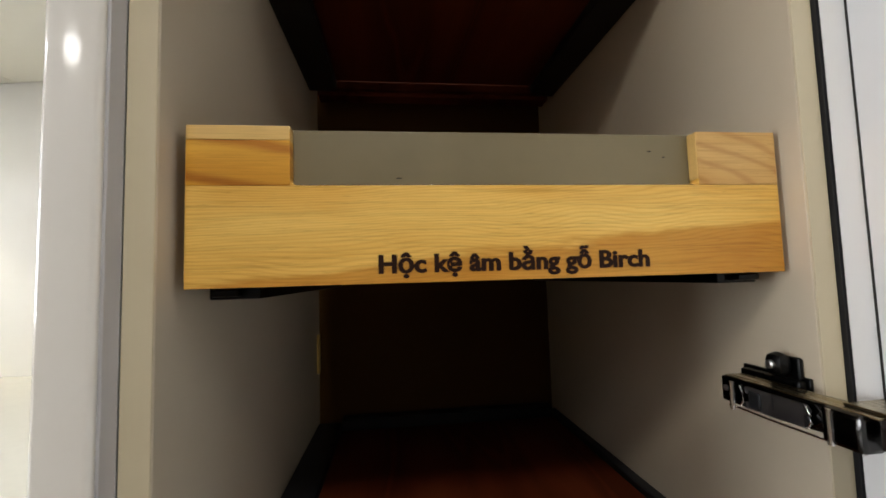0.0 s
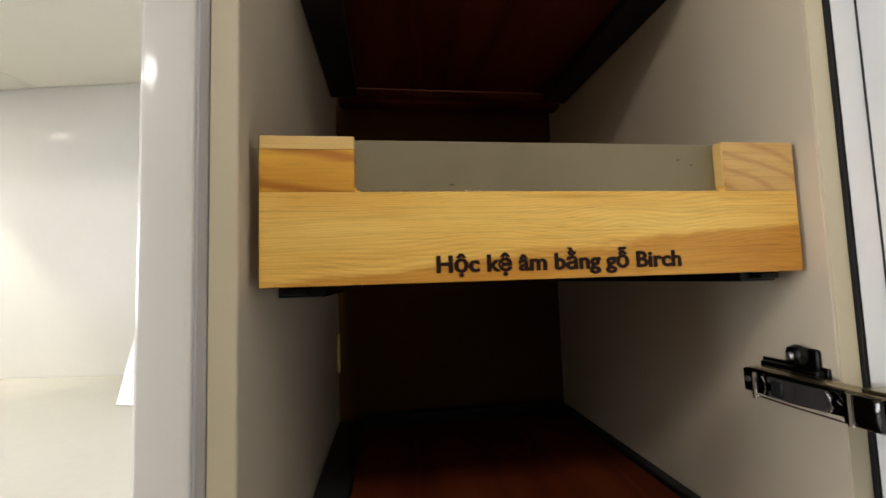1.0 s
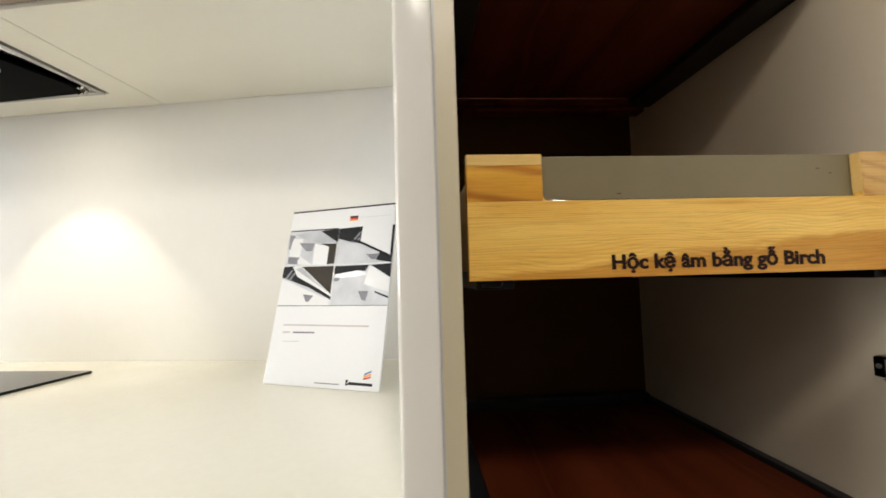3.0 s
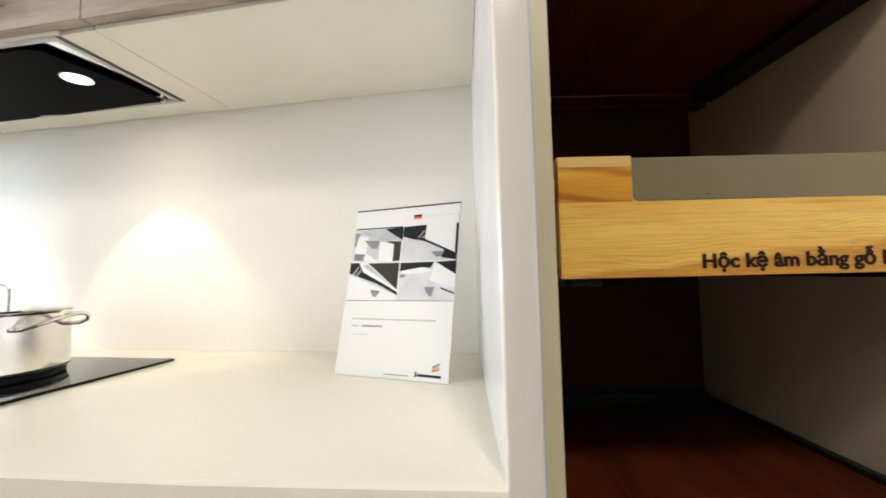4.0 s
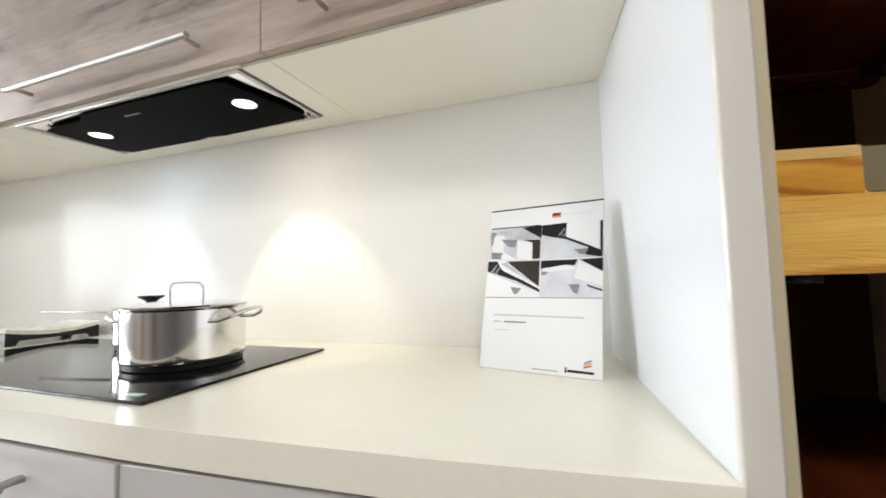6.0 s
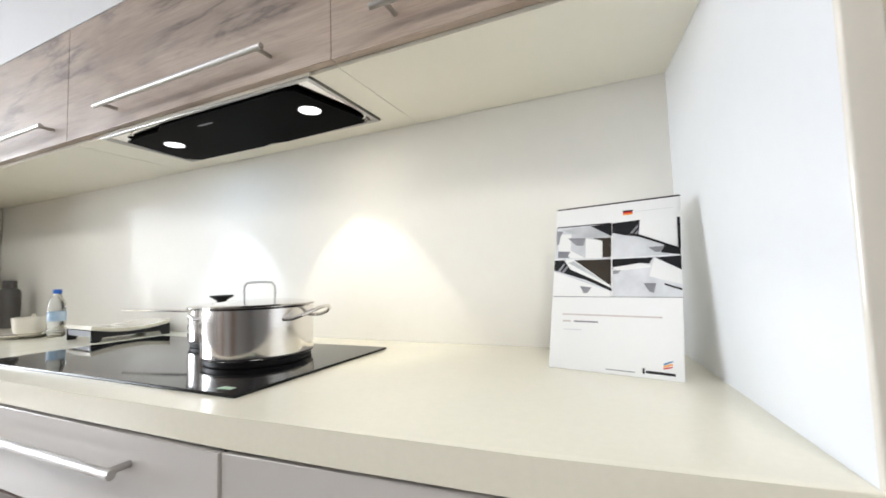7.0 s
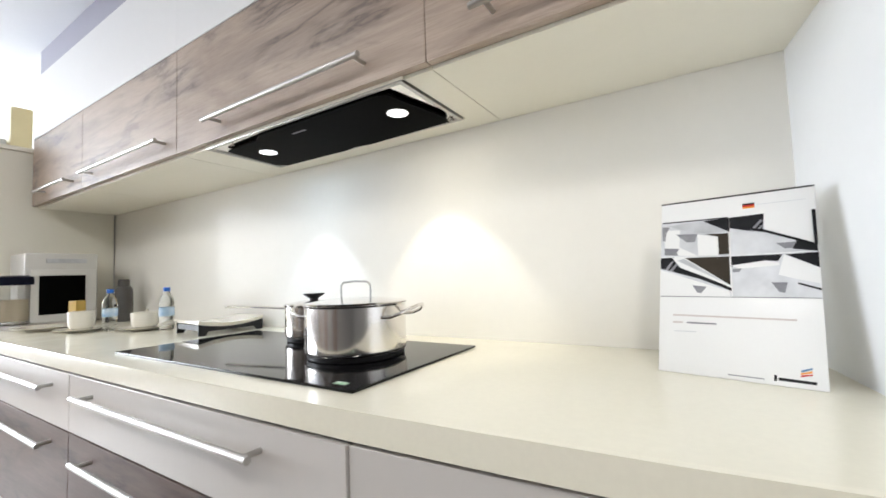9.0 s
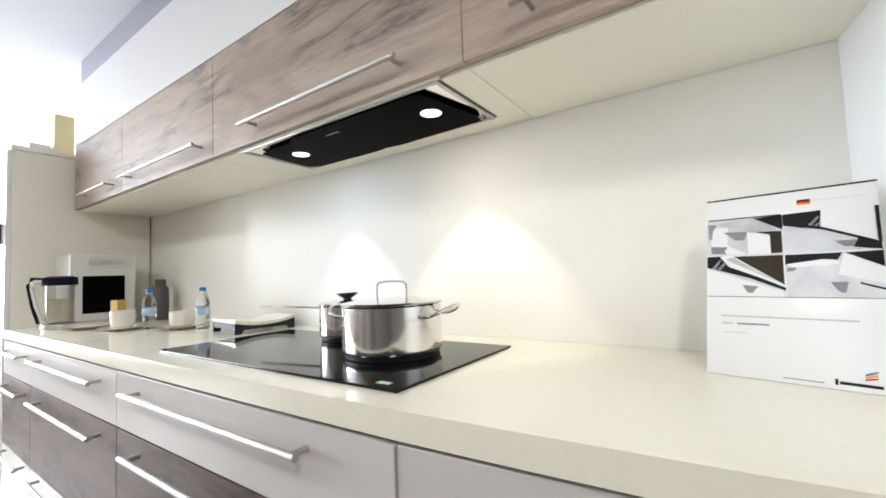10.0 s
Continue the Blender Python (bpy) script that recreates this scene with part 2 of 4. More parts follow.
heartwood_figure(M_BIRCH, (0.70, 0.54, 0.34))
M_BIRCH_ORANGE = sawn_birch("birch_heartwood", (0.72, 0.38, 0.05), (0.60, 0.28, 0.028), (0.50, 0.26, 0.10), 0.010, 0.04, contrast=0.7)
M_BIRCH_EAR = sawn_birch("birch_brown_strip", (0.66, 0.41, 0.15), (0.56, 0.31, 0.09), (0.60, 0.40, 0.22), 0.009, 0.45, contrast=0.38)
M_BIRCH_TOP = wood("birch_pale", (0.78, 0.52, 0.18), (0.73, 0.46, 0.14), (0.64, 0.36, 0.09), 0, 0.34, 4.0, 0.3, 0.25, 0.4)
# birch darkened to deep red: the shade inside the cabinet is in this colour
M_BIRCH_SHADED = wood("birch_ply_shade", (0.125, 0.027, 0.008), (0.098, 0.019, 0.006), (0.06, 0.011, 0.003), 1, 0.5, 6.0, 0.4, spec=0.08)
M_STEEL = steel("brushed_steel", (0.50, 0.49, 0.47), 0.34)
M_POT = steel("polished_steel", (0.78, 0.75, 0.72), 0.09, 2, 0.1)
M_TURNED = steel("turned_steel", (0.80, 0.77, 0.74), 0.13, 2, 0.02)
tangent = M_TURNED.node_tree.nodes.new("ShaderNodeTangent")
tangent.direction_type, tangent.axis = "RADIAL", "Z"
turned = M_TURNED.node_tree.nodes["Principled BSDF"]
turned.inputs["Anisotropic"].default_value = 0.9
M_TURNED.node_tree.links.new(tangent.outputs[0], turned.inputs["Tangent"])
M_TRAY = steel("polished_tray_steel", (0.97, 0.96, 0.92), 0.10, 0, 0.5)
M_CHROME = steel("nickel_hinge", (0.05, 0.048, 0.046), 0.14, 2, 0.03)
M_COVER = steel("grey_cover_steel", (0.36, 0.36, 0.37), 0.3, 1, 0.1)
M_BRASS = steel("yellow_plated_steel", (0.36, 0.29, 0.17), 0.25, 1, 0.0)
M_DARKSTEEL = steel("dark_runner_steel", (0.028, 0.028, 0.028), 0.3)
M_BLACKGLASS = mottled("black_glass", (0.006, 0.006, 0.007), (0.004, 0.004, 0.005), 2.0, 0.045, smear=0.02, spec=0.22)
M_HOODGLASS = mottled("satin_black_glass", (0.003, 0.003, 0.003), (0.0025, 0.0025, 0.0025), 2.0, 0.3, spec=0.006, smear=0.04)
M_BLACK = mottled("black_plastic", (0.016, 0.016, 0.017), (0.011, 0.011, 0.012), 8.0, 0.38, grain=0.2, spec=0.25)
M_NAVY = mottled("navy_black_plastic", (0.006, 0.008, 0.022), (0.005, 0.006, 0.016), 8.0, 0.45, grain=0.1, spec=0.1)
M_GAP = mottled("dark_gap", (0.02, 0.018, 0.016), (0.015, 0.014, 0.013), 5.0, 0.8)
M_PORCELAIN = mottled("cream_white_porcelain", (0.84, 0.80, 0.70), (0.81, 0.77, 0.67), 6.0, 0.15, coat=0.4)
M_APPLIANCE = mottled("white_appliance", (0.74, 0.73, 0.70), (0.70, 0.69, 0.66), 4.0, 0.3, grain=0.1)
M_PAPER = mottled("white_paper_print", (0.80, 0.80, 0.79), (0.78, 0.78, 0.77), 6.0, 0.3, coat=0.2)
M_INK = mottled("black_ink", (0.012, 0.012, 0.014), (0.02, 0.02, 0.022), 30.0, 0.35, spec=0.12)
M_GREYINK = mottled("grey_ink", (0.50, 0.51, 0.53), (0.72, 0.73, 0.75), 18.0, 0.35, spec=0.12)
M_SILVER = mottled("silver_grey_ink", (0.40, 0.41, 0.43), (0.58, 0.59, 0.61), 25.0, 0.35, spec=0.12)
M_MIDINK = mottled("mid_grey_ink", (0.20, 0.20, 0.22), (0.30, 0.30, 0.32), 40.0, 0.35, spec=0.12)
M_BROWNINK = mottled("brown_ink", (0.035, 0.03, 0.022), (0.05, 0.04, 0.03), 30.0, 0.35, spec=0.12)
M_PALEINK = mottled("pale_red_grey_ink", (0.52, 0.45, 0.43), (0.6, 0.54, 0.52), 60.0, 0.4)
M_RED = mottled("red_ink", (0.6, 0.02, 0.015), (0.5, 0.02, 0.015), 30.0, 0.35)
M_GOLD = mottled("orange_ink", (0.85, 0.33, 0.03), (0.8, 0.3, 0.03), 30.0, 0.35)
M_BLUEINK = mottled("blue_ink", (0.08, 0.22, 0.42), (0.07, 0.2, 0.38), 30.0, 0.35)
M_BURN = mottled("burnt_brown_print", (0.018, 0.007, 0.004), (0.028, 0.011, 0.006), 60.0, 0.5, spec=0.12)
M_CAP = mottled("blue_plastic", (0.02, 0.16, 0.62), (0.02, 0.13, 0.55), 10.0, 0.3)
M_LABEL = mottled("pale_blue_label", (0.30, 0.50, 0.72), (0.65, 0.74, 0.82), 30.0, 0.4)
M_YELLOW = mottled("yellow_card", (0.62, 0.42, 0.10), (0.56, 0.37, 0.08), 12.0, 0.5, fleck=0.06)
M_PALEYELLOW = mottled("pale_yellow_card", (0.78, 0.70, 0.45), (0.74, 0.66, 0.40), 12.0, 0.5)
M_GREEN = mottled("green_sticker", (0.30, 0.58, 0.34), (0.72, 0.78, 0.72), 90.0, 0.4)
M_BEIGE = mottled("beige_coffee_foam", (0.80, 0.69, 0.52), (0.75, 0.64, 0.47), 12.0, 0.5)
M_GREYBLUR = mottled("dark_grey_reflection", (0.10, 0.095, 0.09), (0.08, 0.075, 0.07), 8.0, 0.4, grain=0.1)
M_GLASS = glass("clear_glass", (0.97, 0.98, 0.98))
M_PET = glass("clear_plastic", (0.93, 0.96, 0.98), 0.04, 1.2)
M_FROST = mottled("grey_satin_glass", (0.215, 0.175, 0.098), (0.175, 0.142, 0.078), 9.0, 0.4, smear=0.1, spec=0.3)
M_LAMPWARM = glow("warm_lamp_glow", (0.97, 0.97, 1.0), 3.5)
M_LAMPCOOL = glow("cool_lamp_glow", (0.92, 0.96, 1.0), 3.5)
M_DIFFUSER = glow("ceiling_diffuser_glow", (0.95, 0.97, 1.0), 6.0)
M_DAY = glow("daylight_outside", (0.82, 0.90, 1.0), 3.0)


# ---------------------------------------------------------------- mesh helpers
def box(bm, x0, x1, y0, y1, z0, z1, b=0.0, seg=2):
    vs = [bm.verts.new((x, y, z)) for x in (x0, x1) for y in (y0, y1) for z in (z0, z1)]
    idx = [(0, 1, 3, 2), (4, 6, 7, 5), (0, 4, 5, 1), (2, 3, 7, 6), (0, 2, 6, 4), (1, 5, 7, 3)]
    fs = [bm.faces.new([vs[i] for i in q]) for q in idx]
    if b:
        bmesh.ops.bevel(bm, geom=list({e for f in fs for e in f.edges}), offset=b, segments=seg, profile=0.5, affect="EDGES")
    return bm


def boxes(*rows):
    bm = bmesh.new()
    for r in rows:
        box(bm, *r)
    return bm


def prism(bm, pts, z0, z1, b=0.0):
    """An upright prism over the plan polygon pts (counter-clockwise)."""
    lo = [bm.verts.new((x, y, z0)) for x, y in pts]
    hi = [bm.verts.new((x, y, z1)) for x, y in pts]
    fs = [bm.faces.new(hi), bm.faces.new(lo[::-1])]
    n = len(pts)
    for i in range(n):
        fs.append(bm.faces.new([lo[i], lo[(i + 1) % n], hi[(i + 1) % n], hi[i]]))
    if b:
        bmesh.ops.bevel(bm, geom=list({e for f in fs for e in f.edges}), offset=b, segments=2, profile=0.5, affect="EDGES")
    return bm


def lathe(bm, profile, cx=0.0, cy=0.0, segs=40):
    """Turns a profile of (radius, z) about the upright through (cx, cy)."""
    rings = []
    for r, z in profile:
        if r < 1e-5:
            rings.append([bm.verts.new((cx, cy, z))])
        else:
            rings.append([bm.verts.new((cx + r * math.cos(2 * math.pi * i / segs), cy + r * math.sin(2 * math.pi * i / segs), z)) for i in range(segs)])
    for a, c in zip(rings, rings[1:]):
        for i in range(segs):
            j = (i + 1) % segs
            q = [a[i % len(a)], a[j % len(a)], c[j % len(c)], c[i % len(c)]]
            q = list(dict.fromkeys(q))
            if len(q) > 2:
                bm.faces.new(q)
    return bm


def tube(bm, pts, r, segs=12, flat=1.0):
    """A round bar along a line of points, with closed ends."""
    pts, segs = [Vector(p) for p in pts], max(segs, 18)
    rings = []
    for i, p in enumerate(pts):
        d = (pts[min(i + 1, len(pts) - 1)] - pts[max(i - 1, 0)]).normalized()
        a = d.cross(Vector((0, 0, 1)))
        a = (a if a.length > 0.05 else d.cross(Vector((0, 1, 0)))).normalized()
        c = a.cross(d)
        rings.append([bm.verts.new(p + r * (a * math.cos(2 * math.pi * k / segs) + c * flat * math.sin(2 * math.pi * k / segs))) for k in range(segs)])
    for u, w in zip(rings, rings[1:]):
        for k in range(segs):
            bm.faces.new([u[k], u[(k + 1) % segs], w[(k + 1) % segs], w[k]])
    bm.faces.new(rings[0][::-1])
    bm.faces.new(rings[-1])
    return bm


def arc(cx, cy, cz, r, a0, a1, n, plane="xz"):
    out = []
    for i in range(n + 1):
        a = radians(a0 + (a1 - a0) * i / n)
        c, s = r * math.cos(a), r * math.sin(a)
        out.append({"xz": (cx + c, cy, cz + s), "xy": (cx + c, cy + s, cz), "yz": (cx, cy + c, cz + s)}[plane])
    return out


def mesh_of(name, bm, mat, smooth=True):
    bmesh.ops.recalc_face_normals(bm, faces=bm.faces)
    me = bpy.data.meshes.new(name)
    bm.to_mesh(me)
    bm.free()
    me.materials.append(mat)
    if smooth:
        me.polygons.foreach_set("use_smooth", [True] * len(me.polygons))
        me.set_sharp_from_angle(angle=radians(21))
    return me


def part(name, bm, mat, parent, label="", m=None):
    ob = new(name, mesh_of(name, bm, mat))
    ob.parent = parent
    if m is not None:
        ob.matrix_basis = m
    return tagged(ob, label)


def single(name, bm, mat, label, category, group="", kind="", m=None):
    ob = new(name, mesh_of(name, bm, mat))
    if m is not None:
        ob.matrix_basis = m
    return tagged(ob, label, category, group, kind)


def thing(name, m, label, category, group=""):
    ob = new(name)
    ob.empty_display_size = 0.05
    ob.matrix_basis = m
    return tagged(ob, label, category, group)


# ---------------------------------------------------------------- the room
X0, X1, Y0, Y1, ZC = ROOM


def structure(name, bm, mat, label, category):
    return single(name, bm, mat, label, category, kind="structure")


structure("floor", boxes((X0, X1, Y0, 1.06, -0.1, 0.0)), M_FLOOR, "brown polished showroom floor", "floor")
structure("ceiling", boxes((X0, X1, Y0, 1.06, ZC, ZC + 0.1)), M_CEIL, "smooth white painted showroom ceiling", "ceiling")
structure("wall_north", boxes((X0 - 0.1, -0.345, Y1 + 0.006, Y1 + 0.12, -0.1, ZC + 0.1), (-0.345, X1 + 0.1, 1.06, 1.16, -0.1, ZC + 0.1)), M_WALL, "plain white painted wall behind the kitchen", "wall")
STREAK_FIELDS = ((-5.3, -4.6), (-3.7, -2.9), (-1.7, -0.9))       # unseen brown fields in the grey wall, added to streak the pots' reflections
edges = [X0 - 0.1] + [x for field in STREAK_FIELDS for x in field] + [X1 + 0.1]
structure("wall_south", boxes(*[(edges[i], edges[i + 1], Y0 - 0.1, Y0, -0.1, ZC + 0.1) for i in range(0, len(edges), 2)]), M_GREYWALL, "plain grey painted showroom wall", "wall")
structure("wall_south_veneer", boxes(*[(a, c, Y0 - 0.1, Y0, -0.1, ZC + 0.1) for a, c in STREAK_FIELDS]), M_STREAKS, "unseen brown fields added for streaks in the pots' reflections", "wall")
structure("wall_east", boxes((X1, X1 + 0.1, Y0, 1.06, -0.1, ZC + 0.1)), M_GREYWALL, "plain grey painted showroom wall", "wall")
structure("wall_west", boxes((X0 - 0.1, X0, Y0, WY0, -0.1, ZC + 0.1), (X0 - 0.1, X0, WY1, Y1, -0.1, ZC + 0.1),
                             (X0 - 0.1, X0, WY0, WY1, -0.1, WZ_LO), (X0 - 0.1, X0, WY0, WY1, WZ_HI, ZC + 0.1)), M_WALL, "white painted wall round a large bright window", "wall")
win = tagged(new("window_1"), "large white framed window full of daylight", "window", kind="structure")
part("window_frame", boxes((X0 - 0.08, X0 - 0.02, WY0, WY0 + 0.06, WZ_LO, WZ_HI, 0.004), (X0 - 0.08, X0 - 0.02, WY1 - 0.06, WY1, WZ_LO, WZ_HI, 0.004),
                           (X0 - 0.08, X0 - 0.02, WY0 + 0.06, WY1 - 0.06, WZ_LO, WZ_LO + 0.06, 0.004), (X0 - 0.08, X0 - 0.02, WY0 + 0.06, WY1 - 0.06, 1.50, 1.56, 0.004),
                           (X0 - 0.08, X0 - 0.02, WY0 + 0.06, WY1 - 0.06, WZ_HI - 0.06, WZ_HI, 0.004)), M_LACQUER, win)
pane = part("pane", boxes((X0 - 0.055, X0 - 0.049, WY0 + 0.06, WY1 - 0.06, WZ_LO + 0.06, WZ_HI - 0.06)), M_GLASS, win)
pane.visible_shadow = False
structure("backdrop", boxes((X0 - 1.0, X0 - 0.98, -5.0, 3.0, -1.0, 4.0)), M_DAY, "pale overcast daylight outside the window", "sky")
structure("backsplash", boxes((-3.24, -0.30, Y1 - 0.002, Y1 + 0.006, 0.895, 1.50, 0.001)), M_SPLASH, "glossy white glass backsplash above the worktop", "backsplash")

lamp0 = None
for lx, ly, share in CEILING_LAMPS:
    if lamp0 is None:
        lamp0 = thing("ceiling_light", pose(lx, ly, ZC), "unseen round white ceiling downlight, switched on", "ceiling light", "ceiling lights")
        part("rim", lathe(bmesh.new(), [(0.172, 0.0), (0.200, 0.0), (0.200, -0.006), (0.188, -0.014), (0.172, -0.012)], segs=40), M_LACQUER, lamp0)
        part("diffuser", lathe(bmesh.new(), [(0, -0.008), (0.171, -0.008), (0.171, -0.002), (0, -0.002)], segs=40), M_DIFFUSER, lamp0, "glowing white diffuser")
    else:
        copy_thing(lamp0, pose(lx, ly, ZC))

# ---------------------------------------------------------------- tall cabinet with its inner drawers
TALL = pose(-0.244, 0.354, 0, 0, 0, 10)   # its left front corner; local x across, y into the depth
UL, UR, VF, VB = 0.051, 0.495, 0.020, 0.56

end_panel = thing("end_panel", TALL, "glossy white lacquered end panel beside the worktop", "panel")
endp = bmesh.new()
prism(endp, [(0.0002, 0.0045), (0.031, 0.0045), (0.031, 0.56), (0.56 * math.tan(radians(2.5)), 0.56)], 0.0, 2.25)
part("board", endp, M_PANEL, end_panel)
band = boxes((0.0, 0.031, 0.0, 0.0043, 0.0, 2.25))
bmesh.ops.bevel(band, geom=[e for e in band.edges if all(abs(v.co.y) < 1e-4 for v in e.verts) and abs(e.verts[0].co.z - e.verts[1].co.z) > 1], offset=0.0036, segments=5, profile=0.5, affect="EDGES")
part("edge_band", band, M_BAND, end_panel, "pale beige rounded edge band")

part("inner_lip", boxes((0.0311, 0.0329, 0.0042, 0.0186, 0.0, 2.25, 0.0004)), M_LIP, end_panel, "inner edge of the panel, shade painted lilac grey")

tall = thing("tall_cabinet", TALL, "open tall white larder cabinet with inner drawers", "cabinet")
part("side_panel", boxes((0.033, UL, VF, VB, 0.1, 2.25, 0.001)), M_CARCASS, tall)
part("side_panel", boxes((UR, 0.513, VF, VB, 0.1, 2.25, 0.001)), M_CARCASS, tall)
part("edge_band", boxes((0.0335, UL - 0.0005, VF - 0.0012, VF, 0.1, 2.25)), M_EDGE, tall, "cream edge band")
part("edge_band", boxes((UR + 0.0005, 0.5125, VF - 0.0012, VF, 0.1, 2.25)), M_EDGE, tall, "cream edge band")
part("back_panel", boxes((UL, UR, VB - 0.012, VB, 0.1, 2.25)), M_BACK, tall, "brown back panel darkened to hold the shade of the cabinet")
part("base_board", boxes((UL, UR, VF, VB - 0.012, 0.1, 0.118)), M_CARCASS, tall)
part("top_board", boxes((UL, UR, VF, VB - 0.012, 2.232, 2.25)), M_CARCASS, tall)
part("plinth", boxes((0.033, 0.513, VF + 0.05, VF + 0.066, 0.0, 0.1)), M_LACQUER, tall)
# black strip fills the gap between side panel and door
part("gasket", boxes((0.5134, 0.530, 0.0158, 0.0198, 0.12, 2.23)), M_BLACK, tall, "black strip in the door gap")
door = part("door", boxes((0.515, 0.537, -0.43, 0.0154, 0.12, 2.23, 0.0012)), M_LACQUER, tall, "white lacquered door swung open")
part("edge_joint", boxes((0.5143, 0.515, -0.0035, -0.0022, 0.12, 2.23)), M_GAP, door, "thin dark joint")


def hinge(z):
    h = part("hinge", boxes((UR - 0.003, UR, 0.026, 0.084, z - 0.012, z + 0.003, 0.001), (UR - 0.004, UR, 0.032, 0.058, z - 0.006, z + 0.017, 0.002)), M_DARKSTEEL, tall, "dark nickel concealed hinge, folded open")
    part("mounting_plate", boxes((UR - 0.016, UR - 0.003, 0.036, 0.052, z + 0.002, z + 0.020, 0.0062), (UR - 0.010, UR - 0.003, 0.028, 0.080, z - 0.010, z + 0.001, 0.002)), M_DARKSTEEL, h)
    arm = bmesh.new()
    prism(arm, [(UR - 0.030, 0.078), (UR - 0.032, 0.030), (UR - 0.022, -0.030), (UR - 0.002, -0.052), (UR + 0.006, -0.040), (UR - 0.008, -0.010), (UR - 0.014, 0.078)], z - 0.024, z - 0.004, 0.0015)
    part("arm", arm, M_CHROME, h, "polished hinge arm")
    part("slot", boxes((UR - 0.0352, UR - 0.0325, 0.036, 0.047, z - 0.021, z - 0.008, 0.002)), M_BLACK, h, "dark slot")
    part("joint", boxes((UR - 0.0345, UR - 0.018, -0.030, -0.006, z - 0.026, z - 0.003, 0.003)), M_CHROME, h, "dark polished joint block")
    part("top_strip", boxes((UR - 0.030, UR - 0.013, -0.036, 0.074, z - 0.0039, z - 0.0026, 0.0004)), M_BRASS, h, "yellowish plated top strip")
    cover = bmesh.new()
    prism(cover, [(0.004, z - 0.0215), (0.050, z - 0.0225), (0.050, z - 0.018), (0.044, z - 0.0165), (0.044, z - 0.012), (0.050, z - 0.0105), (0.050, z - 0.0065), (0.004, z - 0.0065), (0.001, z - 0.010), (0.0035, z - 0.014), (0.001, z - 0.018)], 0.0, 0.003)
    part("cover", cover, M_COVER, h, "grey steel cover with notched ends", pose(UR - 0.0312, 0, 0) @ Matrix(((0, 0, -1, 0), (1, 0, 0, 0), (0, 1, 0, 0), (0, 0, 0, 1))))
    # thin bright rods added as the glints on the hinge's edges
    for ey, ez0, ez1 in ((0.0005, z - 0.021, z - 0.0075), (0.0525, z - 0.022, z - 0.007)):
        part("edge_clip", tube(bmesh.new(), [(UR - 0.0346, ey + 0.002, ez0), (UR - 0.0352, ey - 0.001, ez0 + 0.004), (UR - 0.0352, ey - 0.001, ez1 - 0.004), (UR - 0.0346, ey + 0.002, ez1)], 0.0007), M_POT, h, "bright steel rod added as an edge glint")
    part("edge_clip", tube(bmesh.new(), [(UR - 0.0335, 0.066, z - 0.0245), (UR - 0.0345, 0.03, z - 0.0248), (UR - 0.030, -0.028, z - 0.0258)], 0.0007), M_POT, h, "bright steel rod added as an edge glint")
    for py, pz in ((0.062, z - 0.027), (-0.012, z - 0.026)):
        pin = lathe(bmesh.new(), [(0, pz), (0.0018, pz), (0.0018, pz + 0.022), (0, pz + 0.022)], UR - 0.0345, py, 12)
        part("pin", pin, M_POT, h)
    part("screw", lathe(bmesh.new(), [(0, 0), (0.0035, 0), (0.0035, 0.0015), (0.002, 0.0025), (0, 0.0025)], segs=14), M_STEEL, h, m=pose(UR - 0.016, 0.044, z + 0.011, 0, -90, 0))
    part("screw", lathe(bmesh.new(), [(0, 0), (0.0025, 0), (0.0025, 0.001), (0, 0.0014)], segs=12), M_STEEL, h, m=pose(UR - 0.0305, 0.072, z - 0.013, 0, -90, 0))
    part("cup", boxes((UR - 0.004, 0.5148, -0.088, -0.046, z - 0.028, z - 0.002, 0.003)), M_CHROME, h)
    part("link", boxes((UR - 0.024, UR + 0.006, -0.060, -0.012, z - 0.0024, z - 0.0006, 0.0006)), M_BRASS, h)


hinge(0.977)


def lettering(text, size, bold, x, y, z, skew, parent, mat):
    """Printed letters on an upright face, y just proud of it."""
    c = bpy.data.curves.new("lettering", "FONT")
    c.body, c.size, c.extrude, c.offset, c.resolution_u = text, size, 0.0, bold, 3
    tmp = new("lettering_curve", c)
    dg = bpy.context.evaluated_depsgraph_get()
    me = bpy.data.meshes.new_from_object(tmp.evaluated_get(dg))
    bpy.data.objects.remove(tmp)
    xs = [v.co.x for v in me.vertices]
    bm = bmesh.new()
    for k, (dx, dz) in enumerate(((-0.0004, 0), (0.0004, 0), (0, 0.0002), (0, -0.0002))):
        tmp_me = me.copy()
        tmp_me.transform(Matrix.Translation((dx, dz, 0.00002 * k)))
        bm.from_mesh(tmp_me)
        bpy.data.meshes.remove(tmp_me)
    bm.to_mesh(me)
    bm.free()
    me.materials.clear()
    me.materials.append(mat)
    ob = new("lettering", me)
    ob.parent = parent
    w = max(xs) - min(xs)
    ob.matrix_basis = pose(x[0], y, z, 90, skew, 0) @ Matrix.Diagonal(((x[1] - x[0]) / w, 1, 1, 1)) @ Matrix.Translation((-min(xs), 0, 0))
    return tagged(ob, "dark printed lettering")


DZ0, DZ1, DN = 1.060, 1.1685, 1.1275      # drawer front: foot, top, foot of the notch
D0, D1, N0, N1 = 0.059, 0.490, 0.125, 0.424


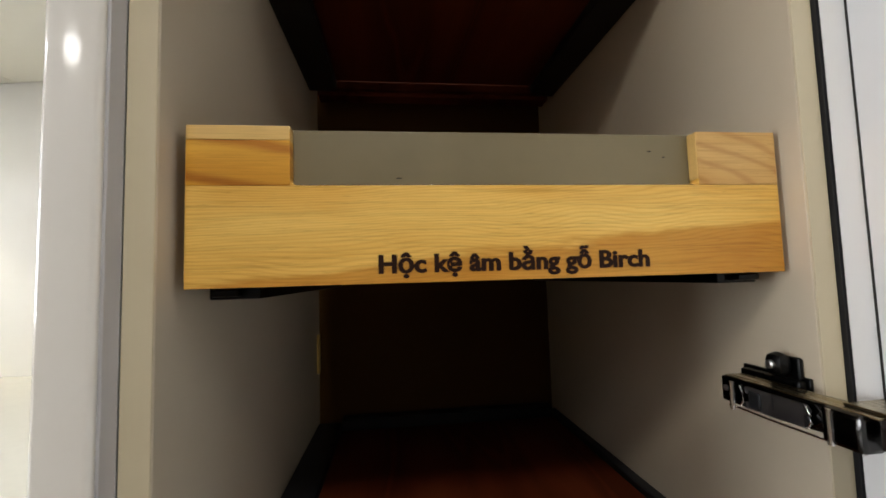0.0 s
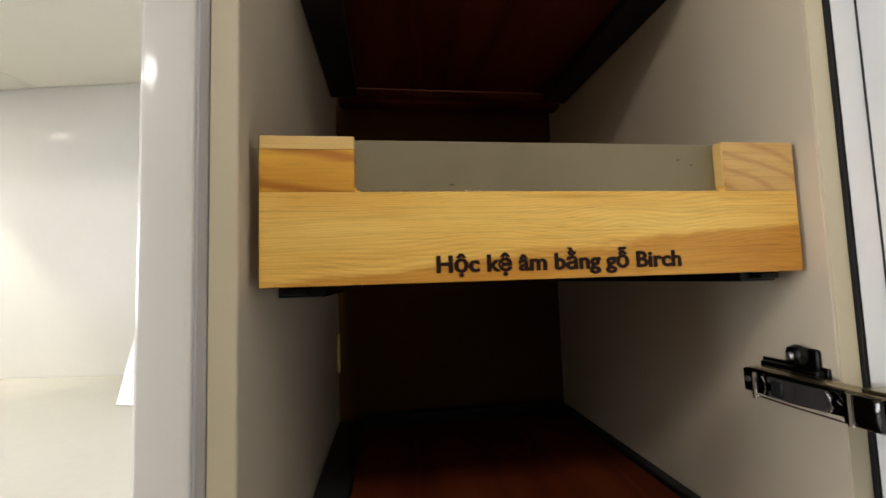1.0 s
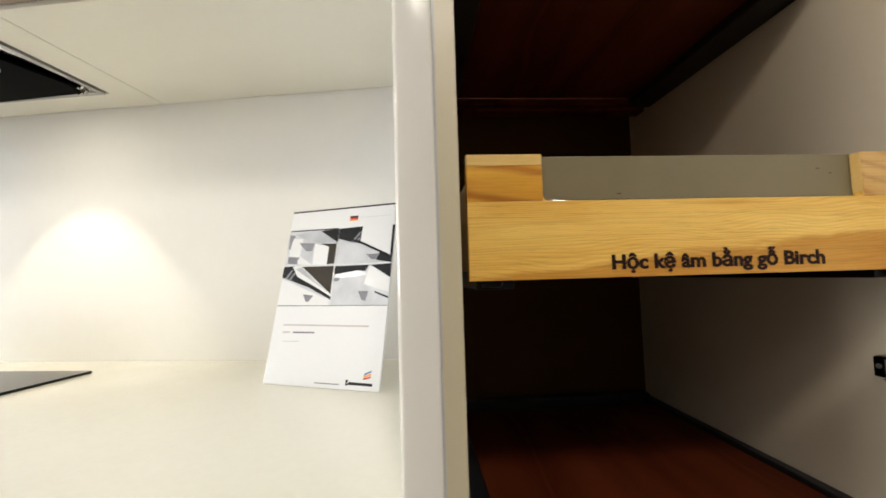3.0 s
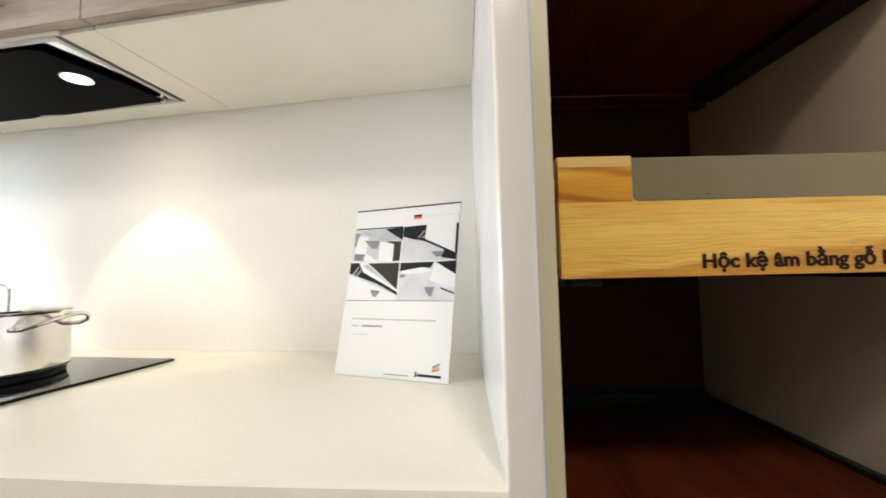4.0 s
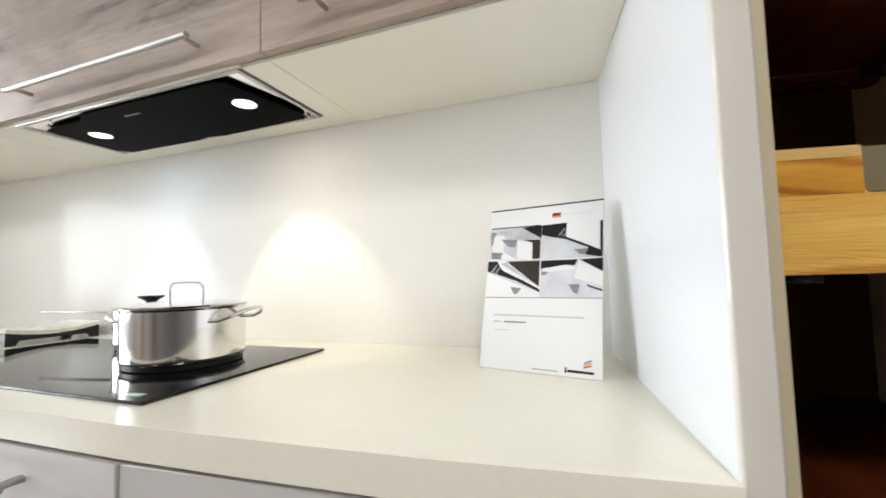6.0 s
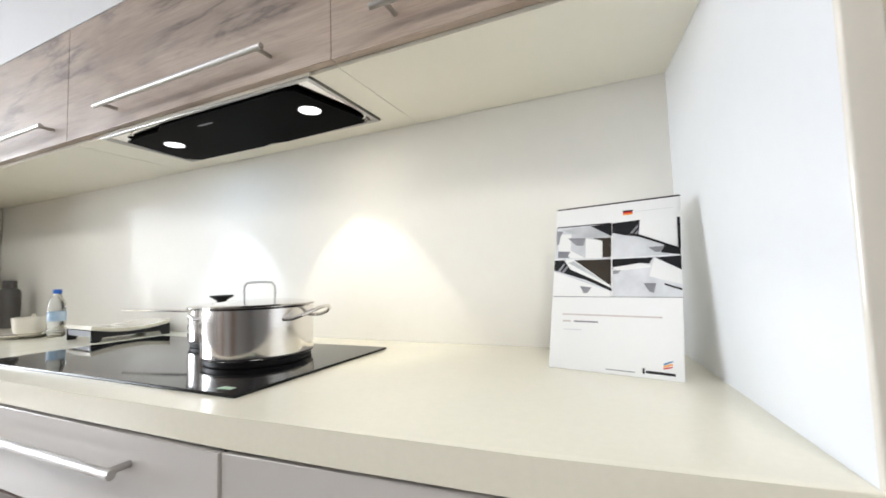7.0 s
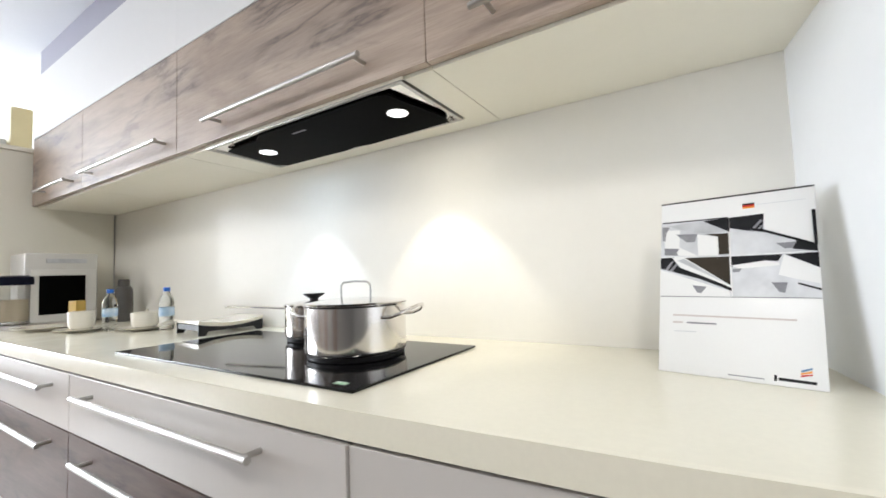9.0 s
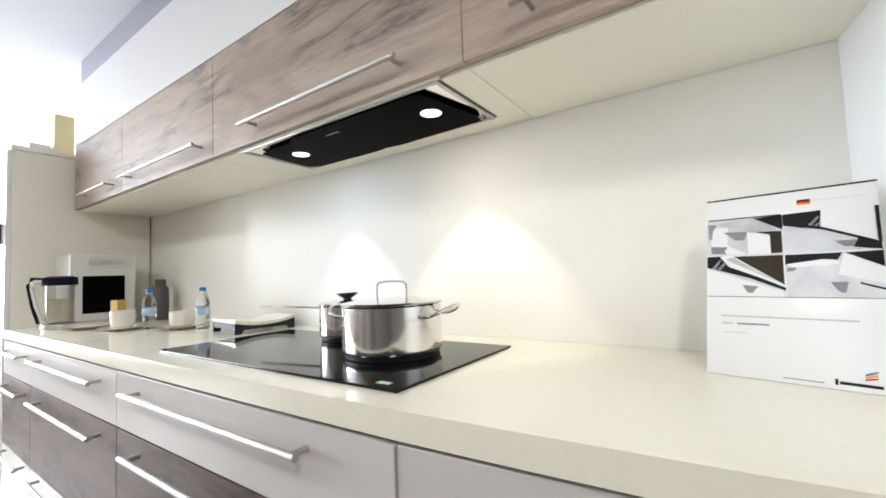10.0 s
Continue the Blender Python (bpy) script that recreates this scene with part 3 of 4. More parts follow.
def inner_drawer():
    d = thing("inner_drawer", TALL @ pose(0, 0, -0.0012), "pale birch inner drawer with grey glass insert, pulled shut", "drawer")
    f0, f1 = 0.036, 0.0455
    part("front_panel", boxes((D0, D1, f0, f1, DZ0, DN - 0.0001, 0.0004)), M_BIRCH, d, "pale grained birch front")
    for a, c in ((D0, N0), (N1, D1)):
        part("front_ear", boxes((a, c, f0, f1, DN, (DZ1 - 0.010) if a == D0 else DZ1, 0.0003)), M_BIRCH_ORANGE if a == D0 else M_BIRCH_EAR, d, "orange heartwood strip")
    part("front_ear", boxes((D0, N0, f0, f1, DZ1 - 0.0099, DZ1, 0.0006)), M_BIRCH_TOP, d)
    part("glass_insert", boxes((N0 - 0.01, N1 + 0.01, f1 + 0.001, f1 + 0.007, DN - 0.03, DZ1 + 0.001, 0.001)), M_FROST, d, "grey satin glass insert")
    for su, sz, sw in ((0.390, 1.1555, 0.003), (0.4025, 1.1510, 0.002), (0.196, 1.1345, 0.004)):
        part("mark", boxes((su, su + sw, f1 + 0.0006, f1 + 0.001, sz, sz + 0.0008)), M_BROWNINK, d)
    for cx, sgn in ((N0, 1), (N1, -1)):
        fil = bmesh.new()
        rim = [(cx, DN), (cx + sgn * 0.005, DN)] + [(cx + sgn * (0.005 - 0.005 * math.sin(radians(a))), DN + 0.005 - 0.005 * math.cos(radians(a))) for a in (18, 36, 54, 72, 90)]
        near, far = [fil.verts.new((x, f0 + 0.0002, z)) for x, z in rim], [fil.verts.new((x, f1, z)) for x, z in rim]
        fil.faces.new(near)
        fil.faces.new(far[::-1])
        for i in range(len(rim)):
            k = (i + 1) % len(rim)
            fil.faces.new([near[k], near[i], far[i], far[k]])
        part("fillet", fil, M_BIRCH, d)
    part("notch_edge", boxes((N1 - 0.0006, N1, f0 + 0.0006, f1, DN + 0.005, DZ1 - 0.0006)), M_BIRCH_TOP, d, "pale cut edge")
    part("glass_edge", boxes((N0 + 0.002, N1 - 0.002, f0 + 0.004, f1, DN, DN + 0.0015, 0.0005)), M_GLASS, d)
    part("side", boxes((D0 + 0.006, D0 + 0.018, f1, 0.50, DZ0 + 0.01, DZ1 - 0.012, 0.001)), M_BIRCH_TOP, d)
    part("side", boxes((D1 - 0.018, D1 - 0.006, f1, 0.50, DZ0 + 0.01, DZ1 - 0.012, 0.001)), M_BIRCH_TOP, d)
    part("back", boxes((D0 + 0.018, D1 - 0.018, 0.488, 0.50, DZ0 + 0.01, DZ1 - 0.012, 0.001)), M_BIRCH_TOP, d)
    part("base_board", boxes((D0 + 0.018, D1 - 0.018, f1, 0.488, DZ0 + 0.012, DZ0 + 0.02)), M_BIRCH_SHADED, d)
    for a, s in ((D0 + 0.008, 1), (D1 - 0.008, -1)):
        u0, u1 = sorted((a, a + s * 0.034))
        part("runner", boxes((u0, u1, f0 + 0.018, 0.49, DZ0 - 0.008, DZ0 + 0.0095, 0.001)), M_DARKSTEEL, d, "black undermount runner")
        k0, k1 = sorted((a + s * 0.004, a + s * 0.022))
        part("latch", boxes((k0, k1, f0 + 0.010, f0 + 0.05, DZ0 - 0.006, DZ0 - 0.0005, 0.0015)), M_DARKSTEEL, d, "dark release latch")
    lettering("Hộc kệ âm bằng gỗ Birch", 0.0172, 0.00045, (0.183, 0.379), f0 - 0.0004, 1.0672, 0, d, M_BURN)
    return d


inner_drawer()


def upper_drawer():
    z = 1.405
    d = thing("upper_drawer", TALL, "closed birch inner drawer seen from below, shade painted into its underside", "drawer")
    part("base_board", boxes((0.100, 0.446, 0.129, 0.453, z, z + 0.012, 0.001)), M_BIRCH_SHADED, d)
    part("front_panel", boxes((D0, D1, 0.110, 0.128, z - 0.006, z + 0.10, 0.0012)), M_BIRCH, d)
    part("back", boxes((D0 + 0.006, D1 - 0.006, 0.47, 0.50, z - 0.018, z + 0.08, 0.001)), M_BIRCH_SHADED, d)
    part("rear_rail", boxes((D0 + 0.03, D1 - 0.03, 0.455, 0.468, z - 0.012, z + 0.0, 0.001)), M_BIRCH_SHADED, d)
    for a, c in ((UL + 0.001, 0.100), (0.446, UR - 0.001)):
        part("runner", boxes((a, c, 0.129, 0.469, z - 0.012, z + 0.018, 0.002)), M_BLACK, d, "black runner")
    for a, c in ((D0 + 0.006, D0 + 0.018), (D1 - 0.018, D1 - 0.006)):
        part("side", boxes((a, c, 0.129, 0.469, z + 0.019, z + 0.09, 0.001)), M_BIRCH_TOP, d)


def lower_shelf():
    z = 0.800
    d = thing("pull_out_shelf", TALL, "birch pull-out shelf, shade painted dark red, on black runners", "shelf")
    part("board", boxes((0.096, 0.478, 0.04, 0.50, z - 0.016, z, 0.001)), M_BIRCH_SHADED, d)
    # black runners and rail also stand in for the shaded gaps round the shelf
    for a, c in ((UL + 0.001, 0.094), (0.480, UR - 0.001)):
        part("runner", boxes((a, c, 0.04, 0.53, z - 0.03, z + 0.006, 0.002)), M_BLACK, d, "black runner")
    part("rear_rail", boxes((0.096, 0.478, 0.502, 0.53, z - 0.02, z + 0.018, 0.002)), M_BLACK, d, "black rear rail filling the shaded gap")


upper_drawer()
lower_shelf()
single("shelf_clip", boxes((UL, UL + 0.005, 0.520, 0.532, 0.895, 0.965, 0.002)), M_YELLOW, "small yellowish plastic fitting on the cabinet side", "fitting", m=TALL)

# ---------------------------------------------------------------- worktop and base cabinets
BASE_L = pose(-0.884, 0.303, 0, 0, 0, 0.2)   # the drawer run; local x to the left is negative, y = 0 at the front
BASE_R = pose(-0.884, 0.306, 0, 0, 0, 4.0)   # the last unit beside the tall cabinet
FRONT = [(-3.238, 0.295), (-1.6, 0.300), (-1.15, 0.302), (-0.884, 0.306), (-0.70, 0.3145), (-0.50, 0.326), (-0.35, 0.340), (-0.2425, 0.3525)]
worktop = thing("worktop", pose(0, 0, 0), "thick cream quartz worktop with a softly bowed front edge", "worktop")
slab = bmesh.new()
prism(slab, [(x, y + 0.0123) for x, y in FRONT[:-1]] + [(-0.2442, 0.3648), (-0.312, Y1 - 0.003), (-3.238, Y1 - 0.003)], 0.860, 0.9)
part("slab", slab, M_QUARTZ, worktop)
nose = bmesh.new()
prism(nose, FRONT + [(-0.2442, 0.3647)] + [(x, y + 0.0122) for x, y in FRONT[-2::-1]], 0.860, 0.9)
bmesh.ops.bevel(nose, geom=[e for e in nose.edges if all(abs(v.co.z - e.verts[0].co.z) < 1e-5 for v in e.verts) and all(any(abs(v.co.x - fx) + abs(v.co.y - fy) < 1e-5 for fx, fy in FRONT) for v in e.verts)], offset=0.0022, segments=3, profile=0.5, affect="EDGES")
part("front_edge", nose, M_QUARTZ, worktop, "eased front edge strip")


def bar_handle(x0, x1, y, z, parent, drop=0.032, r=0.0066):
    bm = tube(bmesh.new(), [(x0, y - drop, z), (x1, y - drop, z)], r, 14)
    h = part("handle", bm, M_STEEL, parent, "brushed steel bar handle")
    for px in (x0 + 0.028, x1 - 0.016):
        part("handle_post", tube(bmesh.new(), [(px, y - drop, z), (px, y + 0.001, z)], r * 0.8, 10), M_STEEL, h)
    return h


def base_cabinet(m, x0, x1, fronts, handles):
    """fronts: rows of foot, top, material; handles: rows of height, ends, index of its front."""
    c = thing("base_cabinet", m, "white and dark oak base cabinet with drawers" if handles else "plain white lacquered base cabinet under the worktop", "cabinet", "base cabinets")
    part("body", boxes((x0 + 0.001, x1 - 0.001, 0.03, 0.50, 0.1, 0.857)), M_CARCASS, c)
    part("shadow_gap", boxes((x0 + 0.001, x1 - 0.001, 0.012, 0.030, 0.8535, 0.8585)), M_GAP, c)
    part("plinth", boxes((x0, x1, 0.07, 0.085, 0.0, 0.1)), M_LACQUER, c)
    made = []
    for z0, z1, mat in fronts:
        made.append(part("drawer_front", boxes((x0 + 0.0015, x1 - 0.0015, 0.002, 0.022, z0, z1, 0.0012)), mat, c, "dark oak drawer front" if mat is M_DARKOAK else "glossy white drawer front"))
    for z, a, b, k in handles:
        bar_handle(a, b, 0.002, z, made[k])


ROWS3 = [(0.708, 0.853, M_FRONT), (0.404, 0.704, M_DARKOAK), (0.11, 0.400, M_FRONT)]
def at_base(x):
    return x + 0.884
base_cabinet(BASE_R, 0.0, 0.632, [(0.11, 0.853, M_FRONT)], [])
for bx0, bx1, ha, hb in ((-1.865, -0.884, -1.745, -1.052), (-2.750, -1.865, -2.640, -1.975), (-3.238, -2.750, -3.18, -2.815)):
    base_cabinet(BASE_L, at_base(bx0), at_base(bx1), ROWS3, [(0.813, at_base(ha), at_base(hb), 0), (0.662, at_base(ha), at_base(hb), 1), (0.382, at_base(ha), at_base(hb), 2)])

# ---------------------------------------------------------------- wall cabinets
WF, WZ0, WZM, WZ1 = 0.530, 1.478, 1.800, 2.110


def wall_cabinet(x0, x1, ha, hb):
    c = thing("wall_cabinet", pose(0, 0, 0), "wall cabinet with smoked oak door under a white door", "cabinet", "wall cabinets")
    part("body", boxes((x0 + 0.0005, min(x1, -0.318) - 0.0005, WF + 0.022, Y1 - 0.004, WZ0 + 0.008, WZ1)), M_CARCASS, c)
    if x1 > -0.5:
        sl = bmesh.new()
        prism(sl, [(x0 + 0.001, WF + 0.022), (-0.2715, WF + 0.022), (-0.3125, Y1 - 0.004), (x0 + 0.001, Y1 - 0.004)], 1.468, WZ0 + 0.0075)
        part("underside", sl, M_UNDER, c, "cream underside panel")
    elif not (x0 < -1.3 < x1):
        part("underside", boxes((x0 + 0.001, x1 - 0.001, WF + 0.022, Y1 - 0.004, 1.468, WZ0 + 0.0075)), M_UNDER, c, "cream underside panel")
    else:
        part("underside", boxes((x0 + 0.001, -1.684, WF + 0.022, Y1 - 0.004, 1.468, WZ0 + 0.0075), (-0.952, x1 - 0.001, WF + 0.022, Y1 - 0.004, 1.468, WZ0 + 0.0075),
                                (-1.684, -0.952, WF + 0.022, 0.5465, 1.468, WZ0 + 0.0075), (-1.684, -0.952, 0.810, Y1 - 0.004, 1.468, WZ0 + 0.0075)), M_UNDER, c, "cream underside panel with a cut-out")
    d = part("door", boxes((x0 + 0.0009, x1 - 0.0009, WF, WF + 0.02, WZ0 - 0.004, WZM - 0.0015, 0.0012)), M_BROWN, c, "knotty smoked oak lift-up door")
    part("upper_door", boxes((x0 + 0.0002, x1 - 0.0002, WF, WF + 0.02, WZM + 0.0012, WZ1, 0.0004)), M_UPPER, c, "glossy white upper door")
    bar_handle(ha, hb, WF, 1.519, d, 0.036, 0.006)


for row in ((-0.884, -0.2705, -0.772, -0.40), (-1.812, -0.884, -1.600, -1.022), (-2.575, -1.812, -2.495, -1.868), (-3.205, -2.575, -3.04, -2.652)):
    wall_cabinet(*row)
single("cornice_filler", boxes((-3.205, -0.276, WF + 0.02, WF + 0.04, WZ1 + 0.002, ZC - 0.001)), M_FILLER, "recessed filler strip above the wall cabinets, shade painted lilac grey", "filler")


# ---------------------------------------------------------------- range hood
def range_hood():
    x0, x1, y0, y1, z = -1.682, -0.957, 0.548, 0.806, 1.464
    h = thing("range_hood", pose(0, 0, 0), "built-in steel range hood with black glass plate and two lamps", "range hood")
    part("rim", boxes((x0, x1, y0, y0 + 0.010, z, z + 0.008, 0.001), (x0, x1, y1 - 0.010, y1, z, z + 0.008, 0.001),
                      (x0, x0 + 0.010, y0 + 0.010, y1 - 0.010, z, z + 0.008, 0.001), (x1 - 0.010, x1, y0 + 0.010, y1 - 0.010, z, z + 0.008, 0.001)), M_STEEL, h, "brushed steel rim")
    part("tray", boxes((x0 + 0.008, x1 - 0.008, y0 + 0.008, y1 - 0.008, z + 0.004, z + 0.008),
                       (x0 + 0.008, x1 - 0.008, y0 + 0.006, y0 + 0.009, z + 0.004, z + 0.014), (x0 + 0.008, x1 - 0.008, y1 - 0.009, y1 - 0.006, z + 0.004, z + 0.014),
                       (x0 + 0.006, x0 + 0.009, y0 + 0.008, y1 - 0.008, z + 0.004, z + 0.014), (x1 - 0.009, x1 - 0.006, y0 + 0.008, y1 - 0.008, z + 0.004, z + 0.014)), M_TRAY, h, "bright polished suction slot")
    # small polished loops added to give the bright glints along the slot
    for cx, cy in ((x1 - 0.022, y1 - 0.020), (x1 - 0.040, y1 - 0.014), (x0 + 0.375, y1 - 0.013), (x0 + 0.09, y1 - 0.012), (x0 + 0.105, y0 + 0.020)):
        part("spring_clip", tube(bmesh.new(), arc(cx, cy, z - 0.004, 0.006, 0, 180, 8), 0.0022, 8), M_POT, h)
    plate = bmesh.new()
    prism(plate, [(x0 + 0.24, y0 + 0.012), (x1 - 0.075, y0 + 0.012), (x1 - 0.056, y0 + 0.022), (x1 - 0.022, y1 - 0.056), (x1 - 0.034, y1 - 0.022), (x0 + 0.42, y1 - 0.010),
                  (x0 + 0.37, y1 - 0.020), (x0 + 0.33, y1 - 0.011), (x0 + 0.06, y1 - 0.014), (x0 + 0.028, y1 - 0.045), (x0 + 0.046, y0 + 0.042), (x0 + 0.10, y0 + 0.036), (x0 + 0.20, y0 + 0.031)], z - 0.005, z)
    g = part("glass_plate", plate, M_HOODGLASS, h, "black glass plate")
    part("badge", boxes((-1.36, -1.31, 0.600, 0.606, z - 0.0056, z - 0.0051)), M_MIDINK, g)
    for (hx, hy, _, _), mat in zip(HOOD_LAMPS, (M_LAMPWARM, M_LAMPCOOL)):
        lamp = part("lamp", lathe(bmesh.new(), [(0, z - 0.0062), (0.0235, z - 0.0062), (0.0245, z - 0.0058), (0.0245, z - 0.0052)], hx, hy, 32), mat, g, "glowing round lamp")
        part("bezel", lathe(bmesh.new(), [(0.0247, z - 0.0052), (0.0247, z - 0.0066), (0.0268, z - 0.0066), (0.0268, z - 0.0052)], hx, hy, 32), M_STEEL, lamp)


range_hood()


# ---------------------------------------------------------------- hob and pans
def hob():
    h = thing("induction_hob", pose(0, 0, 0), "frameless black glass induction hob set on the worktop", "hob")
    part("glass_top", boxes((-1.768, -0.928, 0.363, 0.766, 0.9002, 0.9052, 0.0007)), M_BLACKGLASS, h)
    part("control_print", boxes((-1.385, -1.365, 0.376, 0.379, 0.90525, 0.9054)), M_MIDINK, h)


hob()
single("sticker", boxes((-0.013, 0.013, -0.006, 0.006, 0.0, 0.0006)), M_GREEN, "small green and white sticker on the hob corner", "sticker", m=pose(-0.974, 0.386, 0.9054, 0, 0, 4))
HZ = 0.9054


def pan_body(r, h, wall=0.002):
    return lathe(bmesh.new(), [(0, 0.0105), (r - 0.006, 0.0105), (r - 0.0015, 0.0125), (r, 0.017), (r, 0.0178), (r, h - 0.006), (r, h - 0.004), (r + 0.003, h), (r + 0.003, h + 0.001),
                               (r - wall, h - 0.002), (r - wall, 0.021), (r - 0.008, 0.0175), (0, 0.0175)], segs=64)


def stock_pot(x, y, turn):
    r, h = 0.110, 0.112
    p = thing("stock_pot", pose(x, y, HZ, 0, 0, turn), "shiny stainless steel stock pot with glass lid on the hob", "pot")
    part("body", pan_body(r, h), M_TURNED, p)
    part("base_disc", lathe(bmesh.new(), [(0, 0.0), (r - 0.007, 0.0), (r - 0.005, 0.002), (r - 0.0045, 0.0103), (0, 0.0103)], segs=64), M_BLACK, p, "dark sandwich base")
    lid = part("lid", lathe(bmesh.new(), [(r - 0.001, h - 0.001), (r + 0.002, h + 0.002), (r - 0.002, h + 0.0045), (r * 0.6, h + 0.010), (0, h + 0.012), (0, h + 0.010), (r * 0.6, h + 0.008), (r - 0.004, h + 0.0015)], segs=64), M_POT, p, "domed steel lid")
    part("lid_handle", tube(bmesh.new(), [(-0.038, 0, h + 0.008), (-0.039, 0, h + 0.026), (-0.038, 0, h + 0.040), (-0.031, 0, h + 0.047), (0.0, 0, h + 0.049), (0.031, 0, h + 0.047), (0.038, 0, h + 0.040), (0.039, 0, h + 0.026), (0.038, 0, h + 0.008)], 0.0024, 10), M_STEEL, lid, "upright wire lid handle")
    for s in (1, -1):
        pts = [(s * (r - 0.012), -0.052, h - 0.026), (s * (r + 0.006), -0.052, h - 0.025), (s * (r + 0.026), -0.046, h - 0.018), (s * (r + 0.040), -0.030, h - 0.010), (s * (r + 0.047), -0.014, h - 0.005), (s * (r + 0.048), 0, h - 0.004),
               (s * (r + 0.047), 0.014, h - 0.005), (s * (r + 0.040), 0.030, h - 0.010), (s * (r + 0.026), 0.046, h - 0.018), (s * (r + 0.006), 0.052, h - 0.025), (s * (r - 0.012), 0.052, h - 0.026)]
        part("handle", tube(bmesh.new(), pts, 0.0036, 12), M_POT, p, "looped steel side handle")


stock_pot(-1.128, 0.582, 10)


def saucepan(x, y, turn):
    r, h = 0.078, 0.098
    p = thing("saucepan", pose(x, y, HZ, 0, 0, turn), "small stainless steel saucepan with long handle on the hob", "saucepan")
    part("body", pan_body(r, h), M_TURNED, p)
    part("base_disc", lathe(bmesh.new(), [(0, 0.0), (r - 0.007, 0.0), (r - 0.005, 0.002), (r - 0.0045, 0.0103), (0, 0.0103)], segs=48), M_BLACK, p, "dark sandwich base")
    lid = part("lid", lathe(bmesh.new(), [(r - 0.001, h - 0.001), (r + 0.002, h + 0.002), (r - 0.002, h + 0.0045), (r * 0.5, h + 0.010), (0, h + 0.012), (0, h + 0.010), (r * 0.5, h + 0.008), (r - 0.004, h + 0.0015)], segs=48), M_POT, p)
    part("knob", lathe(bmesh.new(), [(0, h + 0.011), (0.011, h + 0.011), (0.012, h + 0.016), (0.029, h + 0.027), (0.029, h + 0.030), (0, h + 0.031)], segs=28), M_BLACK, lid, "black flared knob")
    part("handle", tube(bmesh.new(), [(-r + 0.002, 0, h - 0.014), (-r - 0.03, 0, h - 0.012), (-r - 0.09, 0, h - 0.010), (-r - 0.21, 0, h - 0.008), (-r - 0.275, 0, h - 0.008)], 0.0075, 12, 0.45), M_POT, p, "long flat steel handle")


saucepan(-1.402, 0.700, 8)


# ---------------------------------------------------------------- things along the worktop
def serving_stand(m):
    s = thing("serving_dish", m, "white rectangular porcelain dish on a black stand", "serving dish")
    L, W = 0.108, 0.095
    dish = bmesh.new()
    n = 14
    top, low = [], []
    for i in range(n + 1):
        x = -L + 2 * L * i / n
        sag = 0.016 * (x / L) ** 2
        for y in (-W, W):
            top.append(dish.verts.new((x, y, 0.036 + sag + 0.008)))
            low.append(dish.verts.new((x, y * 0.94, 0.030 + sag)))
    for i in range(n):
        a = 2 * i
        dish.faces.new([top[a], top[a + 1], top[a + 3], top[a + 2]])
        dish.faces.new([low[a], low[a + 2], low[a + 3], low[a + 1]])
        dish.faces.new([top[a], top[a + 2], low[a + 2], low[a]])
        dish.faces.new([top[a + 1], low[a + 1], low[a + 3], top[a + 3]])
    dish.faces.new([top[0], low[0], low[1], top[1]])
    dish.faces.new([top[-1], low[-1], low[-2], top[-2]])
    part("dish", dish, M_PORCELAIN, s)
    for y in (-W + 0.004, W - 0.008):
        rail = bmesh.new()
        up = [(x, 0.029 + 0.016 * (x / L) ** 2) for x in [-L + 2 * L * i / 12 for i in range(13)]]
        dn = [(L, 0.0), (L - 0.022, 0.0), (L - 0.030, 0.016), (-L + 0.030, 0.016), (-L + 0.022, 0.0), (-L, 0.0)]
        a = [rail.verts.new((x, y, z)) for x, z in up + dn]
        b = [rail.verts.new((x, y + 0.006, z)) for x, z in up + dn]
        rail.faces.new(a)
        rail.faces.new(b[::-1])
        for i in range(len(a)):
            j = (i + 1) % len(a)
            rail.faces.new([a[j], a[i], b[i], b[j]])
        part("stand_rail", rail, M_BLACK, s, "black curved stand rail")
    for x in (-L + 0.002, L - 0.008):
        part("stand_end", boxes((x, x + 0.006, -W + 0.011, W - 0.009, 0.020, 0.042, 0.001)), M_BLACK, s)


serving_stand(pose(-1.942, 0.738, 0.9, 0, 0, 84) @ Matrix.Diagonal((1, 1, 0.82, 1)))


def water_bottle(x, y, turn):
    b = thing("water_bottle", pose(x, y, 0.9, 0, 0, turn) @ Matrix.Scale(0.79, 4), "clear plastic water bottle with blue cap and label", "bottle", "water bottles")
    part("body", lathe(bmesh.new(), [(0, 0.002), (0.024, 0.0), (0.030, 0.006), (0.031, 0.03), (0.029, 0.045), (0.031, 0.06), (0.0315, 0.11), (0.029, 0.118), (0.0315, 0.126),
                                     (0.028, 0.15), (0.018, 0.172), (0.0125, 0.180), (0.0125, 0.192), (0, 0.192)], segs=28), M_PET, b)
    part("label", lathe(bmesh.new(), [(0.0312, 0.068), (0.0319, 0.068), (0.0319, 0.108), (0.0312, 0.108)], segs=28), M_LABEL, b, "pale blue paper label")
    part("cap", lathe(bmesh.new(), [(0.0128, 0.186), (0.0150, 0.186), (0.0150, 0.203), (0.0135, 0.205), (0, 0.205)], segs=24), M_CAP, b, "blue screw cap")


water_bottle(-2.465, 0.592, 20)
water_bottle(-2.20, 0.678, 130)


